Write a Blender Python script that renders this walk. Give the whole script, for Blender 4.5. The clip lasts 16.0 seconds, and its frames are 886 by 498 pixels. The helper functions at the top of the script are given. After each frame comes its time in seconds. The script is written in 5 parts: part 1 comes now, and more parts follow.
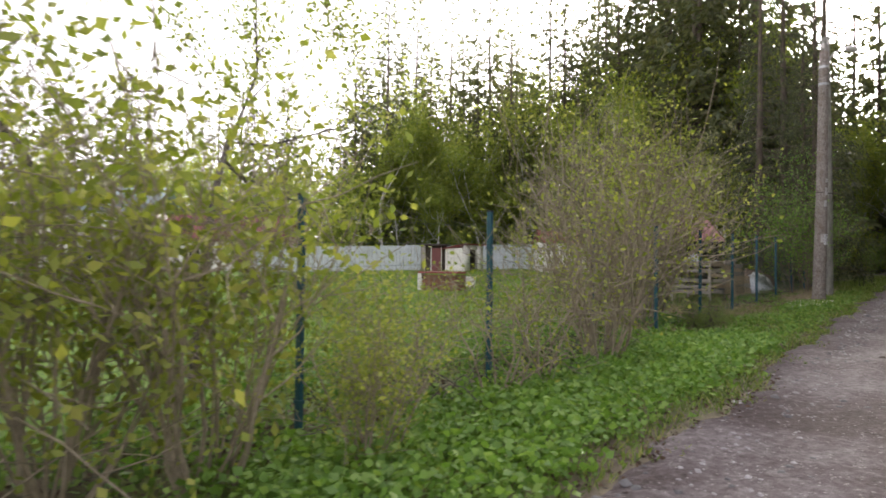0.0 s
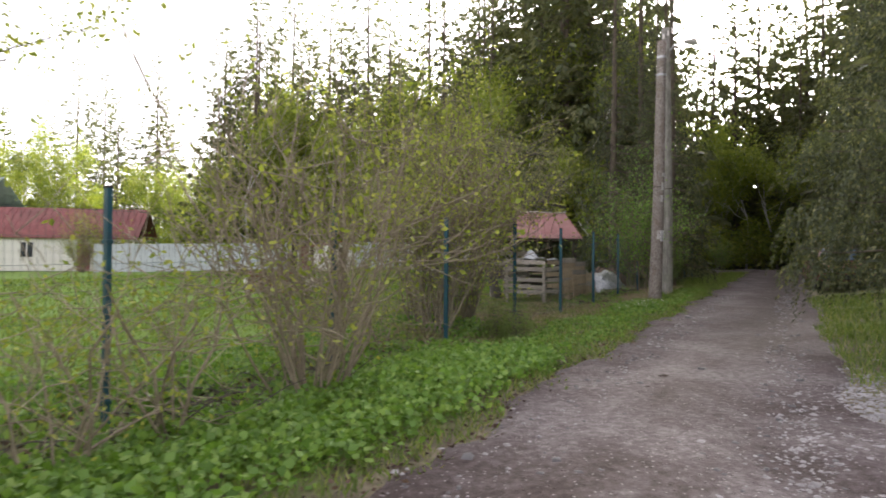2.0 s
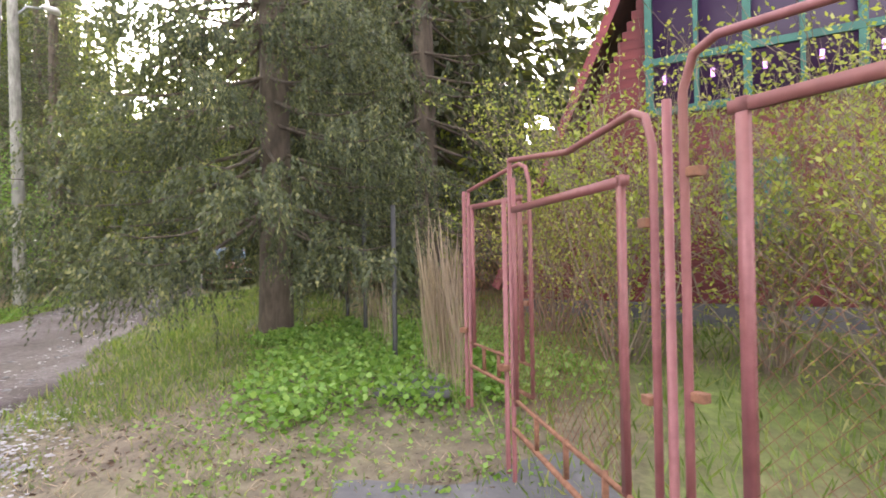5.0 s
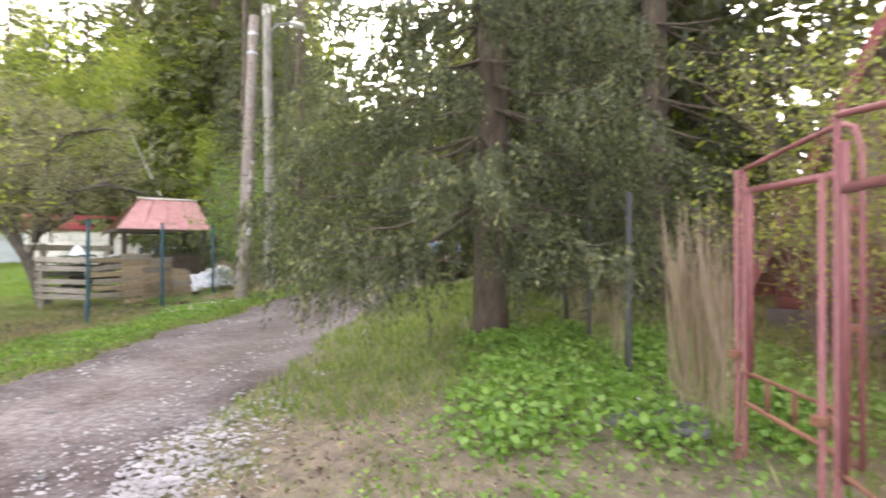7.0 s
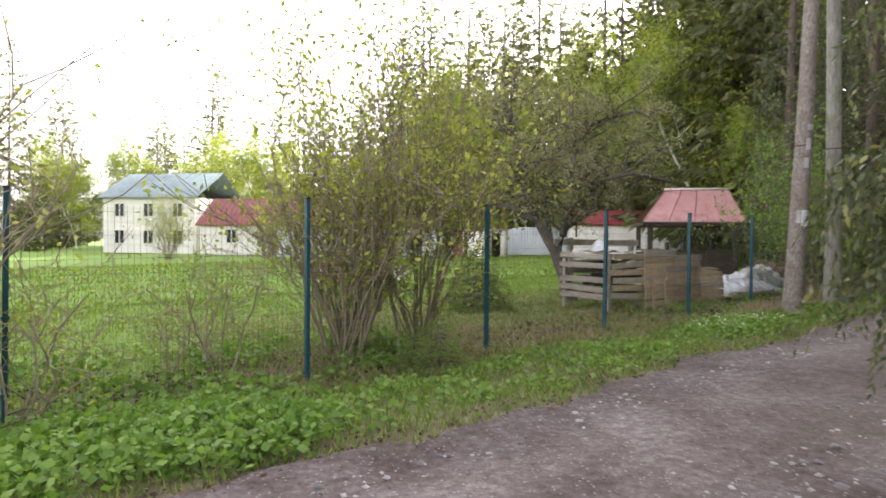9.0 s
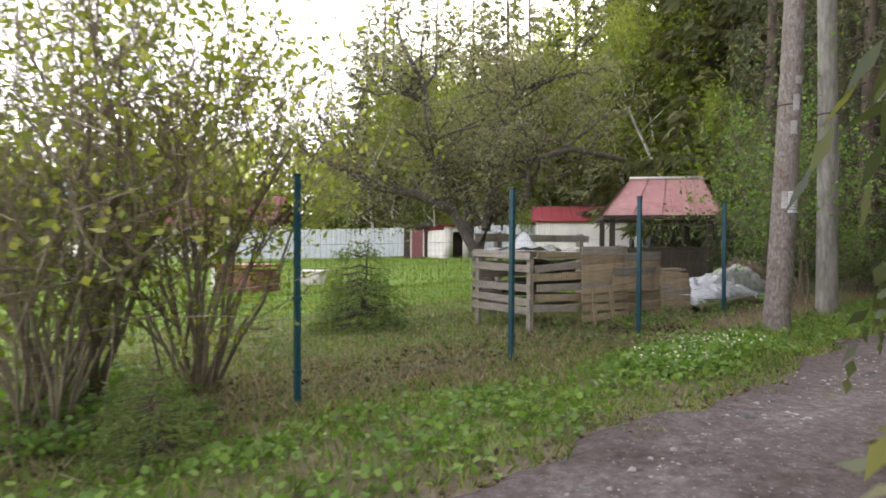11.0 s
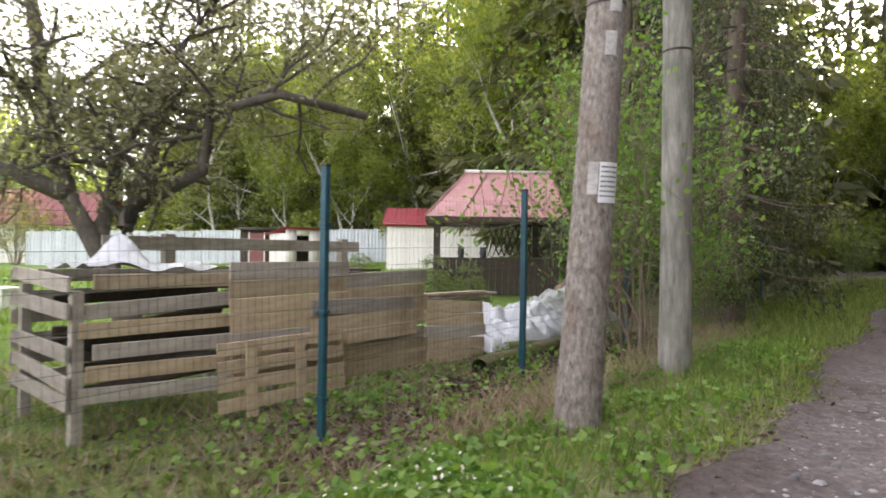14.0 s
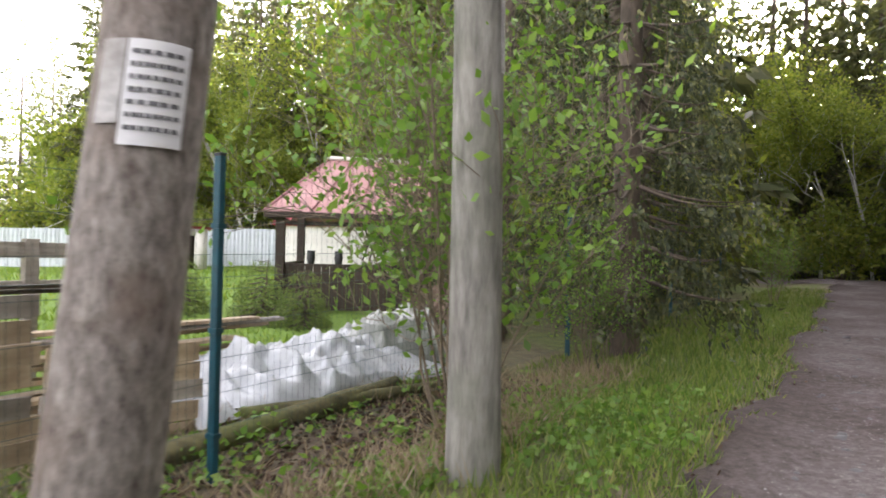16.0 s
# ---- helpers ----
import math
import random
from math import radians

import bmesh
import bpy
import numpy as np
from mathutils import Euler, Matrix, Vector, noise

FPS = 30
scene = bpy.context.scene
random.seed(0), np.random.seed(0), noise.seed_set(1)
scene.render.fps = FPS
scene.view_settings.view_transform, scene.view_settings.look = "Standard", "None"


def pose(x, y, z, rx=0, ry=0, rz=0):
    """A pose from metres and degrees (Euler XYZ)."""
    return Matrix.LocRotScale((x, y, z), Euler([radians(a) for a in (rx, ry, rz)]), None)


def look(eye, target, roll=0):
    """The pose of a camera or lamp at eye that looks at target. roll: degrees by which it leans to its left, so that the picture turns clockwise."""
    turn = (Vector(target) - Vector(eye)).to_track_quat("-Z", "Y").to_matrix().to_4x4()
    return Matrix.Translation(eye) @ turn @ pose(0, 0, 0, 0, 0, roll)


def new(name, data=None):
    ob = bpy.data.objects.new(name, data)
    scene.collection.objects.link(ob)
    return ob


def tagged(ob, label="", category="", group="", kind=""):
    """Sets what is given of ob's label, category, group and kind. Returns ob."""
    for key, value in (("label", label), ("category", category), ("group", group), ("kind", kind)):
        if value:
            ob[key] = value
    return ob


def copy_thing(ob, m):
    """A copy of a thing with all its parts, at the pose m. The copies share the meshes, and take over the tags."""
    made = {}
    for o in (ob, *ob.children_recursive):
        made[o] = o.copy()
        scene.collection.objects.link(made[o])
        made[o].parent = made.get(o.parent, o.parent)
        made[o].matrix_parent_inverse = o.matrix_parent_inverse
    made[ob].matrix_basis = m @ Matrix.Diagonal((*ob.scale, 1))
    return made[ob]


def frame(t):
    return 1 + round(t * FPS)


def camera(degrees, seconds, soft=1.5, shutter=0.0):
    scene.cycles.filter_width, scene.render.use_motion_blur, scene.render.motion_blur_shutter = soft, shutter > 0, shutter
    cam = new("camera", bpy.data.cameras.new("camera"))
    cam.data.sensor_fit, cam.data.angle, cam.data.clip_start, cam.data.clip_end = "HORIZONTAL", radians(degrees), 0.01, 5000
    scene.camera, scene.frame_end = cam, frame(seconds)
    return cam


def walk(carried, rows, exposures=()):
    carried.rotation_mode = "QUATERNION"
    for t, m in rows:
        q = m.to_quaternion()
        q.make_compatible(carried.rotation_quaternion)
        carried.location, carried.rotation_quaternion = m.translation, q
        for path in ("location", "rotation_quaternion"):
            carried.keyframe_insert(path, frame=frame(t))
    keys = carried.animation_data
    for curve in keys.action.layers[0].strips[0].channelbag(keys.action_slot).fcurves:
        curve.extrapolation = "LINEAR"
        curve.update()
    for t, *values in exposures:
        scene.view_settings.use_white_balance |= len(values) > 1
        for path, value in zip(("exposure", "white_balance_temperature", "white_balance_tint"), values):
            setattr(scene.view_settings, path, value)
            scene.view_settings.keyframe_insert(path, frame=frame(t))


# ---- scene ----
# camera and walk
cam = camera(73.0, 16.0, soft=1.7, shutter=0.25)
PATH = [
    (0, (-0.073, -0.403, 1.154), (-0.033, 1.596, 1.195), 0.7),
    (0.5, (0.503, 0.126, 1.150), (0.637, 2.121, 1.195), 0.5),
    (1, (1.037, 0.651, 1.155), (1.231, 2.642, 1.200), 0.5),
    (1.5, (1.709, 0.927, 1.171), (1.937, 2.914, 1.199), 1.0),
    (2, (2.237, 1.330, 1.186), (2.599, 3.297, 1.224), 0.5),
    (2.5, (2.739, 1.452, 1.204), (3.345, 3.357, 1.251), 0.2),
    (3, (3.439, 1.266, 1.261), (4.386, 3.027, 1.312), -0.3),
    (3.5, (4.124, 1.166, 1.300), (5.296, 2.786, 1.344), -0.5),
    (4, (4.721, 0.995, 1.318), (6.153, 2.391, 1.355), -1.0),
    (4.2, (4.927, 0.890, 1.315), (6.405, 2.237, 1.348), -1.1),
    (5.25, (5.402, 0.844, 1.347), (7.102, 1.897, 1.364), -1.0),
    (6.3, (5.718, 0.955, 1.375), (7.281, 2.202, 1.376), -1.2),
    (6.5, (5.659, 1.048, 1.386), (7.181, 2.345, 1.367), 0.1),
    (7, (5.805, 1.454, 1.344), (7.013, 3.048, 1.353), 0.1),
    (7.5, (5.957, 2.010, 1.318), (6.627, 3.895, 1.324), 0.6),
    (8, (6.196, 2.619, 1.329), (6.512, 4.594, 1.324), 0.7),
    (8.5, (6.249, 3.424, 1.359), (6.184, 5.423, 1.343), 0.7),
    (8.7, (6.296, 3.744, 1.376), (6.096, 5.734, 1.356), 0.7),
    (9.4, (6.569, 4.814, 1.374), (6.110, 6.760, 1.356), 0.5),
    (10.1, (6.942, 5.902, 1.348), (6.471, 7.845, 1.331), 0.3),
    (10.8, (7.382, 7.020, 1.331), (7.021, 8.987, 1.315), 0.2),
    (11, (7.507, 7.349, 1.310), (7.194, 9.325, 1.292), 0.3),
    (11.5, (7.795, 8.148, 1.353), (7.563, 10.135, 1.341), 0.2),
    (12, (8.131, 8.835, 1.391), (7.979, 10.829, 1.382), 0.0),
    (12.5, (8.445, 9.570, 1.382), (8.307, 11.565, 1.373), 0.4),
    (13, (8.825, 10.333, 1.393), (8.724, 12.330, 1.381), 0.5),
    (13.5, (9.213, 11.099, 1.391), (9.116, 13.097, 1.382), 1.0),
    (14, (9.661, 11.744, 1.396), (9.680, 13.744, 1.399), 0.9),
    (14.5, (10.099, 12.425, 1.416), (10.159, 14.424, 1.418), 1.2),
    (15, (10.551, 13.004, 1.438), (10.682, 15.000, 1.442), 1.1),
    (15.5, (10.978, 13.636, 1.460), (11.123, 15.631, 1.472), 1.2),
    (16, (11.470, 14.270, 1.480), (11.676, 16.259, 1.494), 1.4),
]
EXPOSURES = [(0.0, 2.15), (1.5, 2.1), (2.5, 2.5), (3.5, 3.05), (4.2, 3.45), (7.0, 3.6), (8.0, 3.05), (8.7, 2.8), (11.0, 2.8), (13.5, 3.15), (16.0, 3.45)]
walk(cam, [(t, look(eye, target, roll)) for t, eye, target, roll in PATH], EXPOSURES)

# world and sun: bright thin cloud, low sun behind the wood
SUN_AZ, SUN_EL = radians(36), radians(19)
world = bpy.data.worlds.new("world")
scene.world = world
world.use_nodes = True
wn, wl = world.node_tree.nodes, world.node_tree.links
sky = wn.new("ShaderNodeTexSky")
sky.sky_type, sky.sun_disc = "NISHITA", False
sky.sun_elevation, sky.sun_rotation = SUN_EL, SUN_AZ
sky.air_density, sky.dust_density = 1.0, 3.0
hs = wn.new("ShaderNodeHueSaturation")
hs.inputs["Saturation"].default_value = 0.12
hs.inputs["Value"].default_value = 1.0
wl.new(sky.outputs[0], hs.inputs["Color"])
haze = wn.new("ShaderNodeMixRGB")
haze.blend_type, haze.inputs[0].default_value, haze.inputs[2].default_value = "MULTIPLY", 1.0, (1.03, 0.965, 1.0, 1)
wl.new(hs.outputs[0], haze.inputs[1])
wl.new(haze.outputs[0], wn["Background"].inputs[0])
wn["Background"].inputs[1].default_value = 0.15
sun_data = bpy.data.lights.new("sun", "SUN")
sun_data.energy, sun_data.angle, sun_data.color = 2.6, radians(1.5), (1.0, 0.93, 0.78)
sun = new("sun", sun_data)
sun.matrix_world = look((math.sin(SUN_AZ) * 60, math.cos(SUN_AZ) * 60, math.tan(SUN_EL) * 60), (0, 0, 0))

# ------------------------------------------------------------------ materials


def nodes_of(name):
    m = bpy.data.materials.new(name)
    m.use_nodes = True
    nt = m.node_tree
    return m, nt.nodes, nt.links, nt.nodes["Principled BSDF"]


def ramp(n, l, fac, stops):
    r = n.new("ShaderNodeValToRGB")
    els = r.color_ramp.elements
    els[0].position, els[0].color = stops[0][0], (*stops[0][1], 1)
    els[1].position, els[1].color = stops[-1][0], (*stops[-1][1], 1)
    for p, c in stops[1:-1]:
        els.new(p).color = (*c, 1)
    l.new(fac, r.inputs[0])
    return r.outputs[0]


def noise_tex(n, l, scale, detail=6.0, rough=0.6, coord="Object", stretch=None, dist=0.0):
    tc = n.new("ShaderNodeTexCoord")
    out = tc.outputs[coord]
    if stretch:
        mp = n.new("ShaderNodeMapping")
        mp.inputs["Scale"].default_value = stretch
        l.new(out, mp.inputs[0])
        out = mp.outputs[0]
    t = n.new("ShaderNodeTexNoise")
    t.inputs["Scale"].default_value, t.inputs["Detail"].default_value = scale, detail
    t.inputs["Roughness"].default_value, t.inputs["Distortion"].default_value = rough, dist
    l.new(out, t.inputs["Vector"])
    return t.outputs[0]


def mix(n, l, fac, a, b, mode="MIX"):
    m = n.new("ShaderNodeMixRGB")
    m.blend_type = mode
    for sock, val in ((m.inputs[0], fac), (m.inputs[1], a), (m.inputs[2], b)):
        if isinstance(val, (int, float)):
            sock.default_value = val
        elif isinstance(val, tuple):
            sock.default_value = (*val, 1)
        else:
            l.new(val, sock)
    return m.outputs[0]


def bump(n, l, bsdf, height, strength=0.4, distance=0.01):
    b = n.new("ShaderNodeBump")
    b.inputs["Strength"].default_value, b.inputs["Distance"].default_value = strength, distance
    l.new(height, b.inputs["Height"])
    l.new(b.outputs[0], bsdf.inputs["Normal"])


def surface(name, dark, light, scale=8.0, rough=0.7, metal=0.0, stain=None, bump_s=0.3, stretch=None, coord="Object", vary=0.0):
    """A plain material with grain, larger stains and fine relief."""
    m, n, l, p = nodes_of(name)
    fine = noise_tex(n, l, scale, 8, 0.65, coord, stretch)
    col = ramp(n, l, fine, [(0.3, dark), (0.7, light)])
    big = noise_tex(n, l, scale * 0.13, 4, 0.6, coord)
    st = stain or tuple(c * 0.55 for c in dark)
    f = ramp(n, l, big, [(0.45, (0, 0, 0)), (0.75, (0.7, 0.7, 0.7))])
    col = mix(n, l, f, col, st)
    if vary:
        oi = n.new("ShaderNodeObjectInfo")
        v = ramp(n, l, oi.outputs["Random"], [(0, (1 - vary,) * 3), (1, (1, 1, 1))])
        col = mix(n, l, 1.0, col, v, "MULTIPLY")
    l.new(col, p.inputs["Base Color"])
    p.inputs["Roughness"].default_value, p.inputs["Metallic"].default_value = rough, metal
    bump(n, l, p, fine, bump_s, 0.006)
    return m


def leaf_mat(name, stops, trans=0.45, rough=0.55):
    """Thin leaves: colour varies leaf by leaf, part of the light passes through."""
    m, n, l, p = nodes_of(name)
    g = n.new("ShaderNodeNewGeometry")
    col = ramp(n, l, g.outputs["Random Per Island"], stops)
    oi = n.new("ShaderNodeObjectInfo")
    col = mix(n, l, 1.0, col, ramp(n, l, oi.outputs["Random"], [(0, (0.95, 0.84, 0.9)), (1, (1.14, 1.0, 1.15))]), "MULTIPLY")
    l.new(col, p.inputs["Base Color"])
    p.inputs["Roughness"].default_value = rough
    tr = n.new("ShaderNodeBsdfTranslucent")
    l.new(mix(n, l, 1.0, col, (1.25, 1.3, 0.6), "MULTIPLY"), tr.inputs[0])
    ms = n.new("ShaderNodeMixShader")
    ms.inputs[0].default_value = trans
    l.new(p.outputs[0], ms.inputs[1])
    l.new(tr.outputs[0], ms.inputs[2])
    l.new(ms.outputs[0], n["Material Output"].inputs[0])
    return m


M_NEEDLE = leaf_mat("spruce_needles", [(0, (0.03, 0.046, 0.022)), (0.55, (0.065, 0.09, 0.036)), (0.85, (0.1, 0.125, 0.045)), (1, (0.22, 0.24, 0.09))], 0.3)
M_NEEDLE_FAR = leaf_mat("spruce_needles_far", [(0, (0.055, 0.08, 0.03)), (1, (0.145, 0.165, 0.06))], 0.35)
M_NEEDLE_TIP = leaf_mat("young_spruce_needles", [(0, (0.09, 0.17, 0.04)), (1, (0.2, 0.28, 0.07))], 0.35)
M_LEAF = leaf_mat("spring_leaves", [(0, (0.17, 0.25, 0.04)), (0.6, (0.28, 0.36, 0.07)), (1, (0.4, 0.45, 0.12))], 0.5)
M_BIRCH = leaf_mat("birch_leaves", [(0, (0.13, 0.2, 0.035)), (0.6, (0.21, 0.29, 0.055)), (1, (0.33, 0.38, 0.08))], 0.55)
M_APPLE = leaf_mat("grey_green_buds", [(0, (0.16, 0.19, 0.1)), (1, (0.31, 0.34, 0.2))], 0.4)
M_HERB = leaf_mat("ground_elder_leaves", [(0, (0.09, 0.2, 0.03)), (0.6, (0.16, 0.32, 0.055)), (1, (0.24, 0.4, 0.09))], 0.4)
M_GRASS = leaf_mat("grass_blades", [(0, (0.07, 0.13, 0.022)), (0.7, (0.15, 0.245, 0.045)), (1, (0.27, 0.3, 0.11))], 0.4)
M_LAWN = leaf_mat("meadow_blades", [(0, (0.1, 0.19, 0.022)), (0.8, (0.18, 0.3, 0.035)), (1, (0.3, 0.34, 0.09))], 0.4)
M_STRAW = leaf_mat("dry_grass", [(0, (0.18, 0.15, 0.1)), (1, (0.38, 0.34, 0.24))], 0.3)
M_DEADLEAF = leaf_mat("dead_leaves", [(0, (0.03, 0.021, 0.015)), (1, (0.13, 0.095, 0.06))], 0.15, 0.8)
M_FLOWER = leaf_mat("white_petals", [(0, (0.7, 0.72, 0.66)), (1, (0.85, 0.86, 0.8))], 0.3)
M_TWIG = surface("twigs", (0.13, 0.1, 0.07), (0.27, 0.22, 0.16), 20, 0.85)
M_PALETWIG = surface("pale_twigs", (0.2, 0.165, 0.115), (0.4, 0.34, 0.25), 20, 0.85)
M_BARK = surface("spruce_bark", (0.06, 0.047, 0.037), (0.16, 0.125, 0.095), 14, 0.9, bump_s=0.9, stretch=(1, 1, 0.3))
M_APPLEBARK = surface("apple_bark", (0.06, 0.05, 0.042), (0.16, 0.14, 0.115), 18, 0.9, bump_s=0.9, stretch=(1, 1, 0.4))
M_BIRCHBARK = surface("birch_bark", (0.35, 0.33, 0.3), (0.7, 0.68, 0.63), 3, 0.7, stain=(0.06, 0.05, 0.045), stretch=(1, 1, 5))
M_POLE1 = surface("weathered_brown_pole", (0.075, 0.06, 0.052), (0.36, 0.325, 0.295), 34, 0.9, stain=(0.13, 0.085, 0.06), bump_s=0.9, stretch=(1, 1, 0.45))
M_POLE2 = surface("weathered_grey_pole", (0.13, 0.122, 0.11), (0.37, 0.355, 0.32), 18, 0.9, stain=(0.11, 0.12, 0.08), bump_s=0.9, stretch=(1, 1, 0.18))
M_POST = surface("teal_coated_steel", (0.006, 0.05, 0.075), (0.012, 0.085, 0.12), 30, 0.42, stain=(0.02, 0.04, 0.05), bump_s=0.08)
M_WIRE = surface("green_coated_wire", (0.03, 0.06, 0.05), (0.05, 0.09, 0.075), 40, 0.5, bump_s=0.05)
M_STEEL = surface("galvanised_steel", (0.3, 0.31, 0.32), (0.5, 0.5, 0.5), 25, 0.4, 0.8, bump_s=0.1)
M_PALE = surface("fresh_sawn_board", (0.44, 0.335, 0.215), (0.65, 0.525, 0.37), 26, 0.8, stain=(0.26, 0.18, 0.11), bump_s=0.4, stretch=(0.15, 1, 1), vary=0.35)
M_OLDWOOD = surface("grey_weathered_board", (0.32, 0.285, 0.25), (0.54, 0.49, 0.43), 24, 0.85, stain=(0.2, 0.16, 0.12), bump_s=0.5, stretch=(0.15, 1, 1), vary=0.35)
M_DARKWOOD = surface("dark_stained_wood", (0.028, 0.018, 0.013), (0.07, 0.046, 0.032), 14, 0.7, bump_s=0.4, stretch=(1, 1, 0.2), vary=0.2)
M_REDROOF = surface("faded_red_roof_sheet", (0.3, 0.13, 0.13), (0.44, 0.24, 0.23), 3.5, 0.5, stain=(0.4, 0.27, 0.24), bump_s=0.1)
M_REDROOF2 = surface("dark_red_roof_sheet", (0.23, 0.025, 0.04), (0.33, 0.05, 0.065), 2.0, 0.45, stain=(0.2, 0.05, 0.05), bump_s=0.1)
M_OLDROOF = surface("old_red_roof", (0.13, 0.035, 0.037), (0.23, 0.075, 0.07), 1.2, 0.8, stain=(0.13, 0.085, 0.07))
M_WHITE = surface("white_siding", (0.62, 0.6, 0.56), (0.78, 0.76, 0.72), 5, 0.6, stain=(0.5, 0.47, 0.42), bump_s=0.15, vary=0.12)
M_GREYFENCE = surface("pale_grey_sheet", (0.42, 0.46, 0.49), (0.56, 0.6, 0.63), 3, 0.5, stain=(0.38, 0.4, 0.41), bump_s=0.1, vary=0.1)
M_BLUEROOF = surface("grey_green_roof", (0.12, 0.17, 0.18), (0.2, 0.26, 0.27), 2, 0.6)
M_REDPAINT = surface("worn_red_paint", (0.15, 0.045, 0.05), (0.24, 0.09, 0.095), 12, 0.55, stain=(0.17, 0.07, 0.05), bump_s=0.25)
M_RUST = surface("rusty_steel", (0.1, 0.045, 0.025), (0.26, 0.12, 0.07), 30, 0.85, bump_s=0.4)
M_REDHOUSE = surface("dark_red_painted_boards", (0.11, 0.016, 0.022), (0.18, 0.033, 0.038), 7, 0.65, stain=(0.09, 0.015, 0.02), bump_s=0.25, stretch=(1, 0.3, 1), vary=0.25)
M_GREENFRAME = surface("dark_green_paint", (0.015, 0.09, 0.07), (0.03, 0.14, 0.11), 9, 0.5, bump_s=0.15)
M_TARP = surface("milky_plastic_sheet", (0.36, 0.39, 0.42), (0.62, 0.64, 0.66), 5, 0.25, stain=(0.4, 0.42, 0.44), bump_s=0.6)
M_CAR = surface("dull_red_car_paint", (0.15, 0.03, 0.025), (0.2, 0.045, 0.035), 4, 0.35, 0.2, bump_s=0.02)
M_BLACK = surface("black_plastic", (0.012, 0.012, 0.013), (0.03, 0.03, 0.03), 20, 0.5)
M_STONE = surface("pale_stone", (0.2, 0.19, 0.195), (0.4, 0.385, 0.39), 15, 0.85, bump_s=0.4)
M_CONCRETE = surface("dark_damp_concrete", (0.075, 0.075, 0.08), (0.14, 0.135, 0.14), 10, 0.8, bump_s=0.5)
M_PAPER = surface("white_paper", (0.68, 0.68, 0.7), (0.8, 0.8, 0.82), 12, 0.8, stain=(0.6, 0.6, 0.6), bump_s=0.1)
M_OLDPAPER = surface("weathered_paper", (0.3, 0.29, 0.28), (0.55, 0.54, 0.53), 25, 0.9, stain=(0.25, 0.22, 0.2), bump_s=0.3)
M_INK = surface("black_ink", (0.1, 0.1, 0.11), (0.2, 0.2, 0.21), 40, 0.8, bump_s=0.0)
M_BRICK = surface("brown_brick", (0.2, 0.1, 0.06), (0.33, 0.17, 0.11), 18, 0.9, bump_s=0.5, vary=0.3)
M_DARKGLASS, _n, _l, _p = nodes_of("window_glass")
_p.inputs["Base Color"].default_value, _p.inputs["Roughness"].default_value = (0.02, 0.025, 0.03, 1), 0.06
M_CARGLASS, _n, _l, _p = nodes_of("car_glass")
_p.inputs["Base Color"].default_value, _p.inputs["Roughness"].default_value = (0.08, 0.12, 0.16, 1), 0.05
_p.inputs["Metallic"].default_value = 0.6
M_PURPLE, _n, _l, _p = nodes_of("grow_light_glow")
_p.inputs["Base Color"].default_value = (0.02, 0.01, 0.025, 1)
_p.inputs["Emission Color"].default_value, _p.inputs["Emission Strength"].default_value = (0.35, 0.01, 0.6, 1), 0.004
M_GLOW, _n, _l, _p = nodes_of("grow_lamp")
_p.inputs["Emission Color"].default_value, _p.inputs["Emission Strength"].default_value = (0.7, 0.06, 1, 1), 0.25


def ground_mat():
    """Soil under grass, with lawn beyond the fence line and leaf litter at places."""
    m, n, l, p = nodes_of("earth_and_grass")
    a = noise_tex(n, l, 7.0, 10, 0.7)
    b = noise_tex(n, l, 0.5, 5, 0.6)
    soil = ramp(n, l, a, [(0.3, (0.07, 0.052, 0.036)), (0.55, (0.15, 0.12, 0.075)), (0.75, (0.24, 0.19, 0.12))])
    green = ramp(n, l, a, [(0.3, (0.07, 0.11, 0.022)), (0.7, (0.19, 0.27, 0.05))])
    col = mix(n, l, ramp(n, l, b, [(0.42, (0.1, 0.1, 0.1)), (0.6, (0.75, 0.75, 0.75))]), soil, green)
    at = n.new("ShaderNodeAttribute")
    at.attribute_name = "lawn"
    lawn = ramp(n, l, a, [(0.25, (0.085, 0.15, 0.02)), (0.75, (0.17, 0.28, 0.035))])
    col = mix(n, l, at.outputs["Fac"], col, lawn)
    so = n.new("ShaderNodeAttribute")
    so.attribute_name = "soil"
    bare = ramp(n, l, a, [(0.28, (0.06, 0.045, 0.035)), (0.55, (0.17, 0.135, 0.1)), (0.78, (0.3, 0.25, 0.18))])
    col = mix(n, l, so.outputs["Fac"], col, bare)
    l.new(col, p.inputs["Base Color"])
    p.inputs["Roughness"].default_value = 0.95
    bump(n, l, p, a, 0.8, 0.04)
    return m


